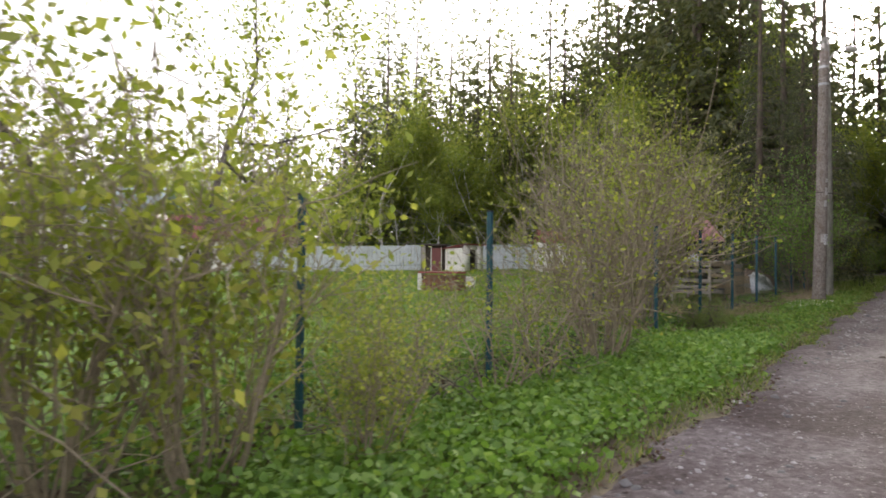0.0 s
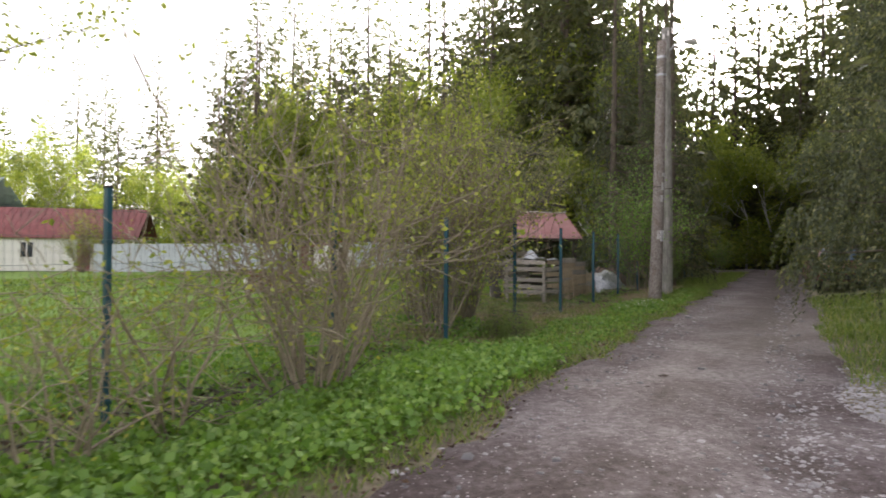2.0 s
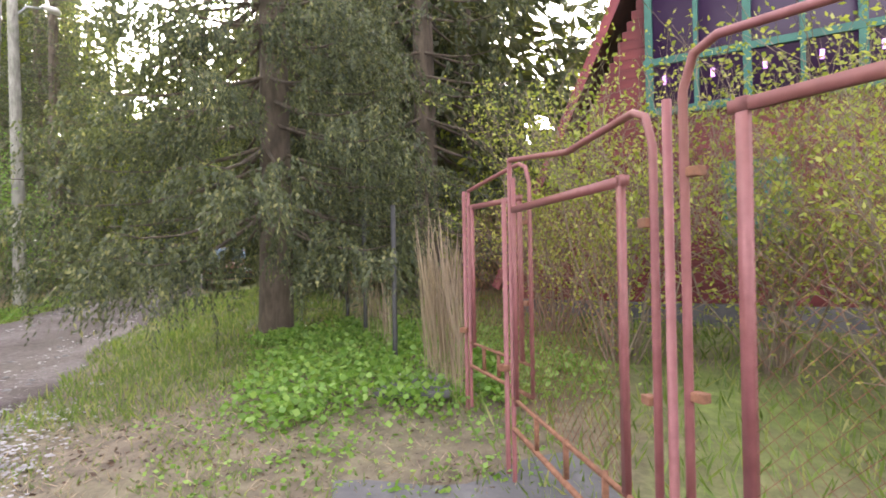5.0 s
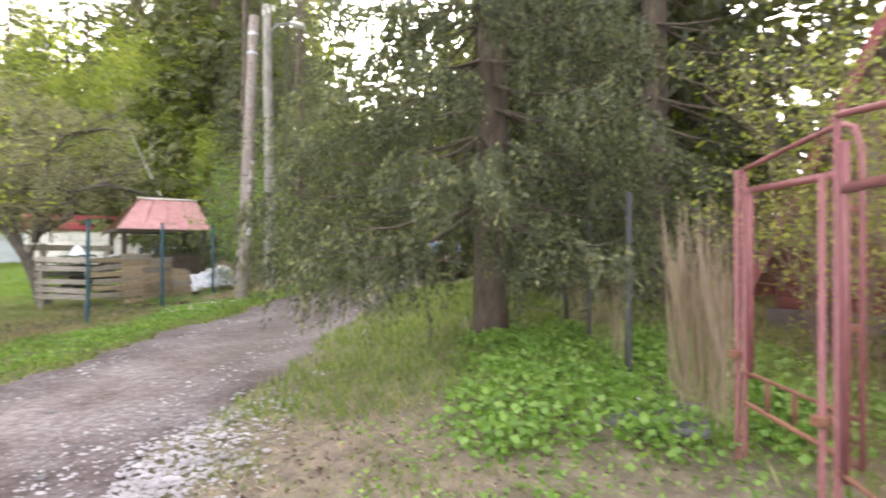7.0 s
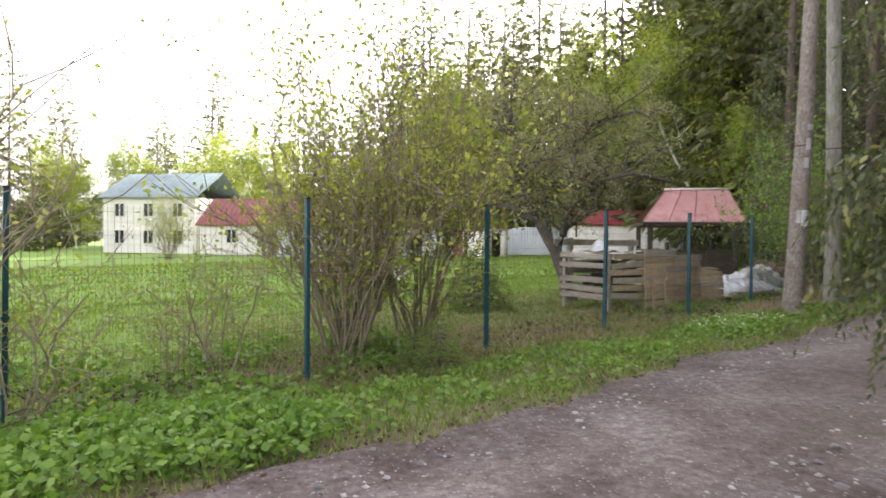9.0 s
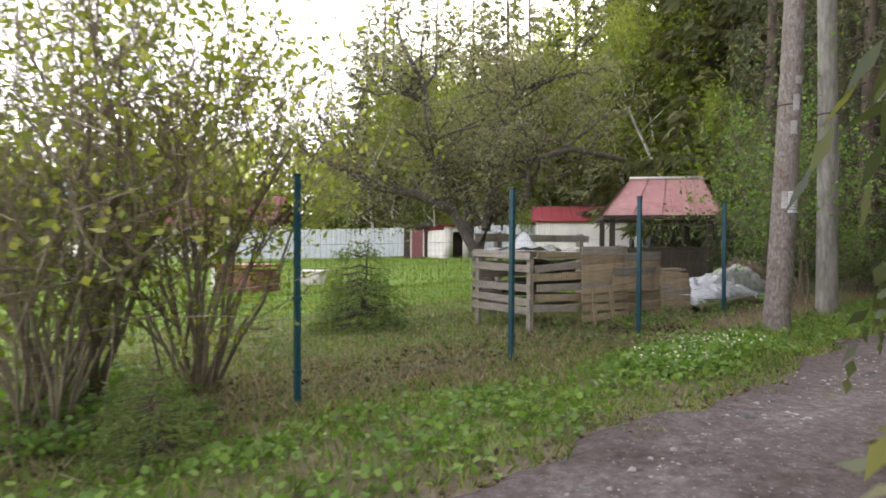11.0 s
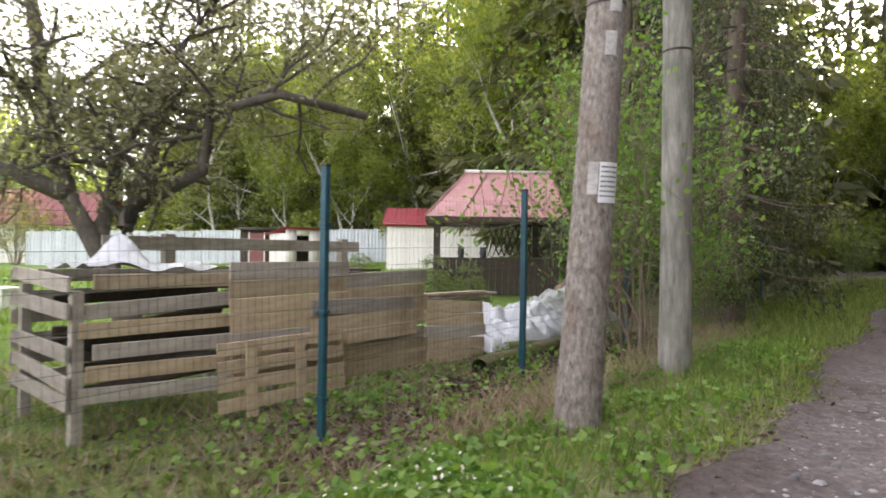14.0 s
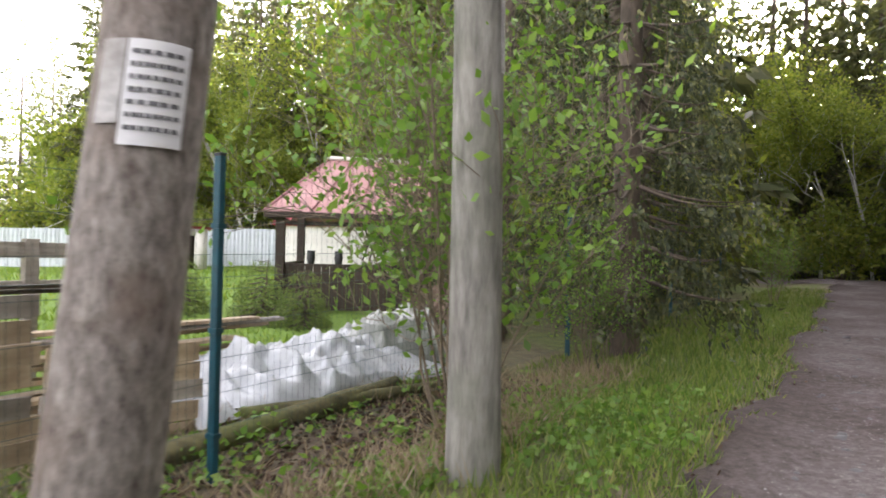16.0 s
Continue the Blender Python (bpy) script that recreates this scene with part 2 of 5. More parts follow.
def road_mat():
    """Packed earth and gravel with darker wheel ruts and pale stones."""
    m, n, l, p = nodes_of("gravel_road")
    a = noise_tex(n, l, 14.0, 10, 0.75)
    b = noise_tex(n, l, 0.8, 6, 0.65, dist=0.4)
    base = ramp(n, l, a, [(0.3, (0.065, 0.053, 0.05)), (0.5, (0.145, 0.125, 0.125)), (0.7, (0.27, 0.245, 0.25))])
    damp = ramp(n, l, b, [(0.38, (0.45, 0.4, 0.38)), (0.6, (1, 1, 1))])
    col = mix(n, l, 1.0, base, damp, "MULTIPLY")
    vor = n.new("ShaderNodeTexVoronoi")
    vor.inputs["Scale"].default_value = 26
    tc = n.new("ShaderNodeTexCoord")
    l.new(tc.outputs["Object"], vor.inputs["Vector"])
    st = ramp(n, l, vor.outputs["Distance"], [(0.12, (1, 1, 1)), (0.3, (0, 0, 0))])
    bw = n.new("ShaderNodeRGBToBW")
    l.new(vor.outputs["Color"], bw.inputs[0])
    keep = ramp(n, l, bw.outputs[0], [(0.55, (0, 0, 0)), (0.6, (0.75, 0.75, 0.75))])
    col = mix(n, l, mix(n, l, 1.0, st, keep, "MULTIPLY"), col, (0.4, 0.37, 0.36))
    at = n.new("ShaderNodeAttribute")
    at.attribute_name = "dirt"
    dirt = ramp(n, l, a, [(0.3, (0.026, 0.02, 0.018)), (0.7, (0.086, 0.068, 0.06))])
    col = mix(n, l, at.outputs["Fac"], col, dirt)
    l.new(col, p.inputs["Base Color"])
    p.inputs["Roughness"].default_value, p.inputs["Specular IOR Level"].default_value = 0.95, 0.2
    bump(n, l, p, mix(n, l, 0.5, a, st), 0.9, 0.02)
    return m


M_GROUND, M_ROAD = ground_mat(), road_mat()

# ------------------------------------------------------------------ mesh tools
RNG = np.random.default_rng(7)


class Quads:
    """Collects four-sided faces and makes one mesh of them."""

    def __init__(self):
        self.vs, self.fs, self.count = [], [], 0

    def add(self, verts, faces):
        verts = np.asarray(verts, float).reshape(-1, 3)
        self.vs.append(verts)
        self.fs.append(np.asarray(faces, int).reshape(-1, 4) + self.count)
        self.count += len(verts)
        return self

    def box(self, sx, sy, sz, m=None, taper=1.0):
        """A box on its base centre, with narrowly chamfered upright edges left sharp."""
        x, y = sx / 2, sy / 2
        v = [(-x, -y, 0), (x, -y, 0), (x, y, 0), (-x, y, 0)]
        v += [(a * taper, b * taper, sz) for a, b, _ in v]
        if m is not None:
            v = [m @ Vector(q) for q in v]
        return self.add(v, [(3, 2, 1, 0), (4, 5, 6, 7), (0, 1, 5, 4), (1, 2, 6, 5), (2, 3, 7, 6), (3, 0, 4, 7)])

    def tube(self, pts, radii, n=6):
        pts = np.asarray(pts, float)
        k = len(pts)
        tang = np.gradient(pts, axis=0)
        tang /= np.linalg.norm(tang, axis=1)[:, None] + 1e-9
        ref = np.where(np.abs(tang[:, 2:3]) > 0.9, [[1.0, 0, 0]], [[0, 0, 1.0]])
        a = np.cross(tang, ref)
        a /= np.linalg.norm(a, axis=1)[:, None] + 1e-9
        b = np.cross(tang, a)
        th = np.linspace(0, 2 * np.pi, n, endpoint=False)
        r = np.asarray(radii, float)[:, None, None]
        v = pts[:, None] + r * (a[:, None] * np.cos(th)[None, :, None] + b[:, None] * np.sin(th)[None, :, None])
        i = np.arange(k - 1)[:, None] * n
        j = np.arange(n)[None]
        f = np.stack([i + j, i + (j + 1) % n, i + n + (j + 1) % n, i + n + j], -1)
        self.add(v, f)
        c = (k - 1) * n
        if n == 4:
            self.fs.append(np.array([[c + 3, c + 2, c + 1, c]]) + self.count - k * n)
        elif n in (6, 8, 12):
            caps = [[c, c + q, c + q + 1, c + q + 2] for q in range(1, n - 2, 2)]
            self.fs.append(np.array(caps) + self.count - k * n)
        return self

    def leaves(self, p, d, length, width, cup=0.0):
        """Rhombic leaves or blades from p towards d."""
        p, d = np.asarray(p, float), np.asarray(d, float)
        k = len(p)
        if not k:
            return self
        d = d / (np.linalg.norm(d, axis=1)[:, None] + 1e-9)
        s = np.cross(d, RNG.normal(size=(k, 3)))
        s /= np.linalg.norm(s, axis=1)[:, None] + 1e-9
        length = np.broadcast_to(np.asarray(length, float), (k,))[:, None]
        width = np.broadcast_to(np.asarray(width, float), (k,))[:, None]
        mid = p + d * length * 0.42
        v = np.stack([p, mid + s * width / 2, p + d * length, mid - s * width / 2], 1)
        return self.add(v, np.arange(4 * k).reshape(k, 4))

    def mesh(self, name, smooth=False):
        me = bpy.data.meshes.new(name)
        v, f = np.concatenate(self.vs), np.concatenate(self.fs)
        me.vertices.add(len(v))
        me.vertices.foreach_set("co", v.ravel())
        me.loops.add(f.size)
        me.loops.foreach_set("vertex_index", f.ravel())
        me.polygons.add(len(f))
        me.polygons.foreach_set("loop_start", np.arange(0, f.size, 4))
        if smooth:
            me.polygons.foreach_set("use_smooth", np.ones(len(f), bool))
        me.update(calc_edges=True)
        me.validate()
        return me


def part(name, q, material, parent=None, label="", m=None, smooth=False):
    """Links a Quads or a mesh as one object under a thing or a part."""
    me = q.mesh(name, smooth) if isinstance(q, Quads) else q
    if not me.materials:
        me.materials.append(material)
    ob = new(name, me)
    if parent is not None:
        ob.parent = parent
    if m is not None:
        ob.matrix_local = m
    if label:
        ob["label"] = label
    return ob


def thing(name, label, category, m=None, group="", kind=""):
    ob = new(name)
    if m is not None:
        ob.matrix_world = m
    return tagged(ob, label, category, group, kind)


def bevelled(sx, sy, sz, r=0.006):
    """A box mesh on its base centre with rounded edges."""
    bm = bmesh.new()
    bmesh.ops.create_cube(bm, size=1.0, matrix=Matrix.Translation((0, 0, sz / 2)) @ Matrix.Diagonal((sx, sy, sz, 1)))
    bmesh.ops.bevel(bm, geom=bm.edges[:], offset=r, segments=2, affect="EDGES", profile=0.6)
    me = bpy.data.meshes.new("box")
    bm.to_mesh(me)
    bm.free()
    return me


# the road's own axes: U along it, V to its right
AU, AV = np.array([0.651, 0.759]), np.array([0.759, -0.651])


def smooth_step(a, b, x):
    t = np.clip((np.asarray(x, float) - a) / (b - a), 0, 1)
    return t * t * (3 - 2 * t)


def xy(u, v):
    return u * AU[0] + v * AV[0], u * AU[1] + v * AV[1]


def ground_uv(u, v):
    u, v = np.asarray(u, float), np.asarray(v, float)
    z = 0.1 + 0.02 * (np.clip(u, -20, 45) - 15.3)
    z = z + 0.3 * smooth_step(1.5, 4.0, v) * smooth_step(5.5, 10, u)
    z = z + 0.1 * smooth_step(2.5, 5.0, v) * smooth_step(7, 3, u)
    z = z - 0.1 * np.exp(-((v + 3.3) / 0.7) ** 2)
    z = z - 0.2 * smooth_step(-20, -45, v)
    bump_z = 0.025 * np.sin(u * 1.7 + v * 0.6) * np.sin(v * 2.1 - u * 0.4) + 0.02 * np.sin(u * 4.1) * np.sin(v * 3.7 + 1)
    return z + bump_z * (1 - smooth_step(1.2, 0.9, np.abs(v)) * 0.8)


def ground_at(x, y):
    x, y = np.asarray(x, float), np.asarray(y, float)
    return ground_uv(x * AU[0] + y * AU[1], x * AV[0] + y * AV[1])


def spot(u, v, dz=0.0, rz=0.0, s=1.0):
    """A pose on the ground at road coordinates."""
    x, y = xy(u, v)
    return pose(x, y, float(ground_uv(u, v)) + dz, 0, 0, rz) @ Matrix.Scale(s, 4)


def at(x, y, dz=0.0, rz=0.0, s=1.0):
    return pose(x, y, float(ground_at(x, y)) + dz, 0, 0, rz) @ Matrix.Scale(s, 4)


# ------------------------------------------------------------------ ground and road


def sheet(us, vs, lift=0.0):
    uu, vv = np.meshgrid(us, vs, indexing="ij")
    x, y = xy(uu, vv)
    z = ground_uv(uu, vv) + lift
    k, c = uu.shape
    i, j = np.meshgrid(np.arange(k - 1), np.arange(c - 1), indexing="ij")
    f = np.stack([i * c + j, (i + 1) * c + j, (i + 1) * c + j + 1, i * c + j + 1], -1)
    return Quads().add(np.stack([x, y, z], -1), f[..., ::-1]), uu, vv


def spread(near_a, near_b, step, far):
    near = np.arange(near_a, near_b, step)
    out = np.geomspace(step * 2, far, 26)
    return np.concatenate([(near_a - out)[::-1], near, near_b + out])


q, uu, vv = sheet(spread(-4, 40, 0.22, 1500), spread(-14, 8, 0.18, 1500))
ground = part("ground", q, M_GROUND, smooth=True)
tagged(ground, "grassy earth rising gently, with soil patches", "ground", kind="structure")
lawn = smooth_step(-3.9, -4.8, vv) * (1 - 0.85 * np.exp(-(((uu - 14.5) / 4.5) ** 2 + ((vv + 5.0) / 2.8) ** 2)))
lawn = lawn * (1 - smooth_step(18, 20, uu) * smooth_step(-6.4, -5.6, vv))
ground.data.attributes.new("lawn", "FLOAT", "POINT").data.foreach_set("value", lawn.ravel())


def road_left(u):
    return -1.32 + 0.1 * np.sin(u * 1.3) + 0.06 * np.sin(u * 3.9 + 1) + 0.04 * np.sin(u * 9.1)


def road_right(u):
    return 1.35 + 0.08 * np.sin(u * 1.1 + 2) + 0.05 * np.sin(u * 4.7) + 3.4 * smooth_step(8.6, 5.4, u)


wear = 0.9 * np.exp(-((np.minimum(np.abs(vv - road_left(uu)), np.abs(vv - road_right(uu)))) / 0.28) ** 2)
wear = np.maximum(wear, 0.85 * smooth_step(11.5, 9.0, uu) * smooth_step(1.0, 1.8, vv) * smooth_step(6.2, 4.6, vv))
wear = np.maximum(wear, 0.95 * smooth_step(16.5, 18, uu) * smooth_step(24.5, 23, uu) * np.exp(-((vv + 3.45) / 0.6) ** 2))
ground.data.attributes.new("soil", "FLOAT", "POINT").data.foreach_set("value", np.clip(wear, 0, 1).ravel())
us = np.arange(-12, 60, 0.12)
frac = np.linspace(0, 1, 22)
uu = np.repeat(us[:, None], 22, 1)
vv = road_left(us)[:, None] * (1 - frac) + road_right(us)[:, None] * frac
x, y = xy(uu, vv)
edge = np.minimum(frac, 1 - frac)
z = ground_uv(uu, vv) + np.where(edge[None] < 0.02, -0.02, 0.04) - 0.02 * np.exp(-((np.abs(vv) - 0.75) / 0.25) ** 2) * (edge[None] > 0.05)
i, j = np.meshgrid(np.arange(len(us) - 1), np.arange(21), indexing="ij")
f = np.stack([i * 22 + j, (i + 1) * 22 + j, (i + 1) * 22 + j + 1, i * 22 + j + 1], -1)[..., ::-1]
road = part("road", Quads().add(np.stack([x, y, z], -1), f), M_ROAD, smooth=True)
tagged(road, "unpaved gravel track with damp ruts and pale stones", "road", kind="structure")
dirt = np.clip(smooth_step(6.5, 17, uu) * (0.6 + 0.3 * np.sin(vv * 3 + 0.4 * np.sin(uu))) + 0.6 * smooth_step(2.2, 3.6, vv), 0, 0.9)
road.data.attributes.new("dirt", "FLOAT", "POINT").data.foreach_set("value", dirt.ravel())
# far cross road where the track ends
q, _, _ = sheet(np.arange(44, 50.1, 0.5), np.arange(-30, 30.1, 0.5), 0.03)
tagged(part("road", q, M_ROAD, smooth=True), "pale gravel road crossing at the end of the track", "road", kind="structure")

# ------------------------------------------------------------------ plants


def unit(a):
    return a / (np.linalg.norm(a) + 1e-9)


def spruce(h, r, seed, whorls, per, sprays, size, low=0.06, trunk_r=0.16, needle=None, twig_detail=True, tufts=6, tuft_w=0.05, hang=0.15, gap=0.1):
    """A spruce: tapered trunk, drooping limbs in whorls, hanging twigs of needles."""
    g = np.random.default_rng(seed)
    top = thing("spruce_tree", "tall dark spruce with drooping needled branches", "tree")
    z = np.linspace(0, h, 9)
    wob = np.cumsum(g.normal(0, 0.03, (9, 2)), 0)
    part("trunk", Quads().tube(np.c_[wob, z], trunk_r * (1.02 - z / h) + 0.01, 8), M_BARK, top, "rough grey-brown bark", smooth=True)
    wood, green = Quads(), Quads()
    for k in range(whorls):
        f = low + (1 - low) * (k + g.uniform(-0.3, 0.3)) / whorls
        zc = f * h
        n = max(3, int(per * (1 - 0.35 * f)))
        a0 = g.uniform(0, 6.28)
        for b in range(n):
            a = a0 + b * 6.283 / n + g.normal(0, 0.2)
            ln = r * (1 - f) ** 0.75 * g.uniform(0.65, 1.15) * (0.8 + 0.2 * min(1, f * 8)) + 0.15
            s = np.linspace(0, 1, 6)
            drop = ln * (0.42 * s - 0.2 * f * s - 0.22 * s ** 3) * g.uniform(0.8, 1.2)
            drop = drop if f < 0.8 else drop * 0.2 - ln * 0.3 * s
            pts = np.c_[np.cos(a) * ln * s, np.sin(a) * ln * s, zc - drop]
            if twig_detail or b % 2:
                wood.tube(pts, (0.026 * (1 - f) + 0.008) * (1.05 - s), 4 if not twig_detail else 5)
            out = np.array([np.cos(a), np.sin(a), 0])
            side = np.array([-np.sin(a), np.cos(a), 0])
            if twig_detail:
                # side twigs in a flat fan, each hung with bottle-brush sprays
                nb = max(3, int(sprays * ln))
                t = np.sqrt(g.uniform(0.06, 1, nb))
                root = np.c_[np.interp(t, s, pts[:, 0]), np.interp(t, s, pts[:, 1]), np.interp(t, s, pts[:, 2])]
                sg = g.choice([-1, 1], nb)[:, None]
                bd = out * g.uniform(0.3, 0.9, (nb, 1)) + side * sg * g.uniform(0.3, 1.0, (nb, 1)) - np.array([0, 0, 1]) * g.uniform(0.05, 0.5, (nb, 1))
                bd /= np.linalg.norm(bd, axis=1)[:, None]
                bl = (0.16 + 0.42 * ln * (1 - 0.7 * t)) * g.uniform(0.6, 1.1, nb)
                k_f = np.maximum(2, (bl / gap).astype(int))
                w = np.repeat(np.arange(nb), k_f)
                m = len(w)
                at_f = g.uniform(0.05, 1, m)
                base = root[w] + bd[w] * (bl[w] * at_f)[:, None] - np.array([0, 0, 0.18]) * (bl[w] * at_f ** 2)[:, None]
                d = bd[w] * g.uniform(0.15, 0.8, (m, 1)) + g.normal(0, 0.22, (m, 3)) - np.array([0, 0, 1]) * g.uniform(hang, 0.9 + hang, (m, 1))
                d /= np.linalg.norm(d, axis=1)[:, None]
                ls = size * g.uniform(0.35, 1.15, m) * (1 - 0.4 * f)
                for c in np.linspace(0.0, 0.9, tufts):
                    curl = np.array([0, 0, -0.2 * c * c])
                    green.leaves(base + d * (ls * c)[:, None] + curl * ls[:, None], d + g.normal(0, 0.38, (m, 3)), ls * 1.7 / tufts, tuft_w * (1.15 - 0.6 * c))
            else:
                m = max(5, int(sprays * ln / r))
                t = np.sqrt(g.uniform(0.02, 1, m))
                base = np.c_[np.interp(t, s, pts[:, 0]), np.interp(t, s, pts[:, 1]), np.interp(t, s, pts[:, 2])]
                sg = g.choice([-1, 1], m)[:, None]
                d = out * g.uniform(0.3, 1.0, (m, 1)) + side * sg * g.uniform(0.1, 0.8, (m, 1)) - np.array([0, 0, 1]) * g.uniform(0.0, 0.9, (m, 1))
                ls = size * g.uniform(0.5, 1.2, m) * (1 - 0.5 * f)
                green.leaves(base, d, ls, ls * 0.27)
                green.leaves(base, d + g.normal(0, 0.45, (m, 3)) - np.array([0, 0, 0.5]), ls * 0.85, ls * 0.25)
    tagged(part("limb_wood", wood, M_BARK, top, "bare grey limbs"), kind="stuff")
    part("crown", green, needle or M_NEEDLE_FAR, top, "dark green needles in hanging sprays")
    return top


def broadleaf(name, label, h, spread_r, seed, depth, leaf_n, leaf_len, bark, leafm, trunk_r, stems=1, lean=0.0, start=0.3, gnarl=0.25, up=0.25, frames=None, thin=0.0045):
    """A branching tree or shrub; stems rise from one stool."""
    g = np.random.default_rng(seed)
    top = thing(name, label, "tree" if stems == 1 else "shrub")
    wood, tips = Quads(), []

    def grow(p, d, ln, r, level):
        k = 5 if level < 2 else 4
        pts, rr = [p], [r]
        for s in range(1, k):
            d = unit(d + g.normal(0, gnarl, 3) + np.array([0, 0, up * 0.3]))
            p = p + d * ln / (k - 1)
            pts.append(p)
            rr.append(r * (1 - 0.5 * s / (k - 1)))
        wood.tube(pts, rr, 7 if level == 0 else (5 if level == 1 else 3 if level > 2 else 4))
        if level >= depth - 2:
            for q_ in pts[1:]:
                tips.append((q_, d, ln))
        if level < depth:
            for b in range(3 if level else 4):
                f = g.uniform(start if level == 0 else 0.25, 1)
                i0 = min(int(f * (k - 1)), k - 2)
                q_ = pts[i0] + (pts[i0 + 1] - pts[i0]) * (f * (k - 1) - i0)
                nd = unit(d * 0.55 + g.normal(0, 0.65, 3) * np.array([1, 1, 0.7]) + np.array([0, 0, up]))
                grow(q_, nd, ln * g.uniform(0.5, 0.75), max(r * 0.5 * (1 - 0.4 * f), thin), level + 1)

    for line, r0 in frames or ():
        line = np.array(line, float)
        k = len(line)
        rr = np.linspace(r0, r0 * 0.45, k)
        wood.tube(line + g.normal(0, 0.02, line.shape), rr, 8)
        if r0 < 0.13:
            for b in range(20):
                f = g.uniform(0.15, 1) * (k - 1.001)
                i0 = int(f)
                q_ = line[i0] + (line[i0 + 1] - line[i0]) * (f - i0)
                nd = unit(unit(line[i0 + 1] - line[i0]) * 0.4 + g.normal(0, 0.8, 3) * np.array([1, 1, 0.6]) + np.array([0, 0, up]))
                grow(q_, nd, g.uniform(0.7, 1.25), max(rr[i0] * 0.4, 0.012), 2)
    for s in range(stems):
        a = g.uniform(0, 6.28)
        o = np.array([math.cos(a), math.sin(a), 0]) * (0.0 if stems == 1 else g.uniform(0.02, 0.22))
        tilt = lean if stems == 1 else g.uniform(0.1, spread_r / h)
        d0 = unit(np.array([math.cos(a) * tilt, math.sin(a) * tilt, 1.0]))
        grow(o - np.array([0, 0, 0.04]), d0, h * (0.62 if stems == 1 else g.uniform(0.45, 0.75)), trunk_r * (1 if stems == 1 else g.uniform(0.5, 1)), 0)
    part("branch_wood", wood, bark, top, smooth=True)
    tp = np.array([t[0] for t in tips])
    i = g.integers(0, len(tp), leaf_n)
    green = Quads()
    green.leaves(tp[i] + g.normal(0, leaf_len * 1.5, (leaf_n, 3)), g.normal(0, 1, (leaf_n, 3)) + np.array([0, 0, 0.2]), leaf_len * g.uniform(0.6, 1.3, leaf_n), leaf_len * 0.6 * g.uniform(0.6, 1.2, leaf_n))
    part("foliage", green, leafm, top)
    return top


# ---- the near spruce beside the track
hero = spruce(16, 2.55, 3, 46, 9, 9, 0.4, low=0.1, trunk_r=0.21, needle=M_NEEDLE, tufts=9, tuft_w=0.029, hang=0.75, gap=0.065)
hero.matrix_world = spot(12.2, 3.5)
tagged(hero, "old spruce with low sweeping branches beside the track", "tree")

# ---- spruces at the track's far left and in the wood
mid = [spruce(17, r, 20 + k, 38, 7, 5.5, 0.4, low=0.07, trunk_r=0.2, needle=M_NEEDLE, tufts=6, tuft_w=0.05, hang=0.5, gap=0.1) for k, r in enumerate((1.55, 2.4))]
MID_SPOTS = [(26.0, -3.0, 0), (28.3, -3.6, 0), (30.2, -4.3, 0), (27.0, -5.4, 0), (32.5, -5.4, 1), (24.0, 6.0, 1), (20.5, 6.2, 1), (16.0, 6.6, 1),
             (18.3, 5.3, 1), (27.8, 4.9, 1), (31.0, 4.4, 1), (34.5, 3.9, 0), (38.0, 3.9, 1), (42.0, 4.6, 0)]
used = set()
for u, v, k in MID_SPOTS:
    m = spot(u, v, 0, RNG.uniform(0, 360), RNG.uniform(0.9, 1.15))
    if k in used:
        copy_thing(mid[k], m)
    else:
        mid[k].matrix_world = m
        used.add(k)
far = [spruce(19 + k, 3.5 + 0.2 * k, 40 + k, 40, 7, 27, 0.72, low=0.05, trunk_r=0.2, twig_detail=False) for k in range(4)]
FAR = []
g = np.random.default_rng(5)
for k in range(33):
    FAR.append((-7.5 + k * 1.3 + g.normal(0, 0.6), 53 + g.uniform(-2, 9)))
for k in range(22):
    FAR.append((13.0 + g.uniform(0, 6.5), 32.5 + k * 0.85 + g.normal(0, 1)))
for k in range(14):
    FAR.append((xy(19.5 + k * 1.5, 7.5 + g.uniform(0, 3))))
for k in range(14):
    FAR.append((xy(24 + k * 2.0, 12 + g.uniform(0, 7))))
for k in range(6):
    FAR.append((xy(37 + 2.5 * k, 9 + g.uniform(0, 3))))
for k in range(22):
    FAR.append((xy(64 + g.uniform(0, 10), -17 + k * 1.8)))
for k in range(20):
    FAR.append((-75 + k * 3.4 + g.normal(0, 1), 92 + g.uniform(-6, 12)))
for k in range(7):
    FAR.append((-48 - g.uniform(0, 16), 5 + k * 11))
for k in range(8):
    FAR.append((24 + g.uniform(0, 10), -20 + k * 3))
for k in range(9):
    a = math.radians(165 + k * 15)
    FAR.append((32 * math.sin(a), 32 * math.cos(a) - 4))
for k in range(9):
    FAR.append((xy(57 + g.uniform(0, 4), -10 + k * 1.7)))
for k in range(9):
    FAR.append((xy(30 + 2.2 * k, 6.4 + g.uniform(0, 2))))
for k in range(6):
    FAR.append((xy(52 + g.uniform(0, 4), 1.5 + k * 1.4)))
# a gap in the wood beside the steep-roofed house
FAR = [p for p in FAR if not 64 < math.degrees(math.atan2(p[0] - 5.7, p[1] - 1.0)) < 73]
for k, (x, y) in enumerate(FAR):
    m = at(x, y, -0.05, g.uniform(0, 360), g.uniform(0.92, 1.28))
    if k < 4:
        far[k].matrix_world = m
    else:
        copy_thing(far[k % 4], m)

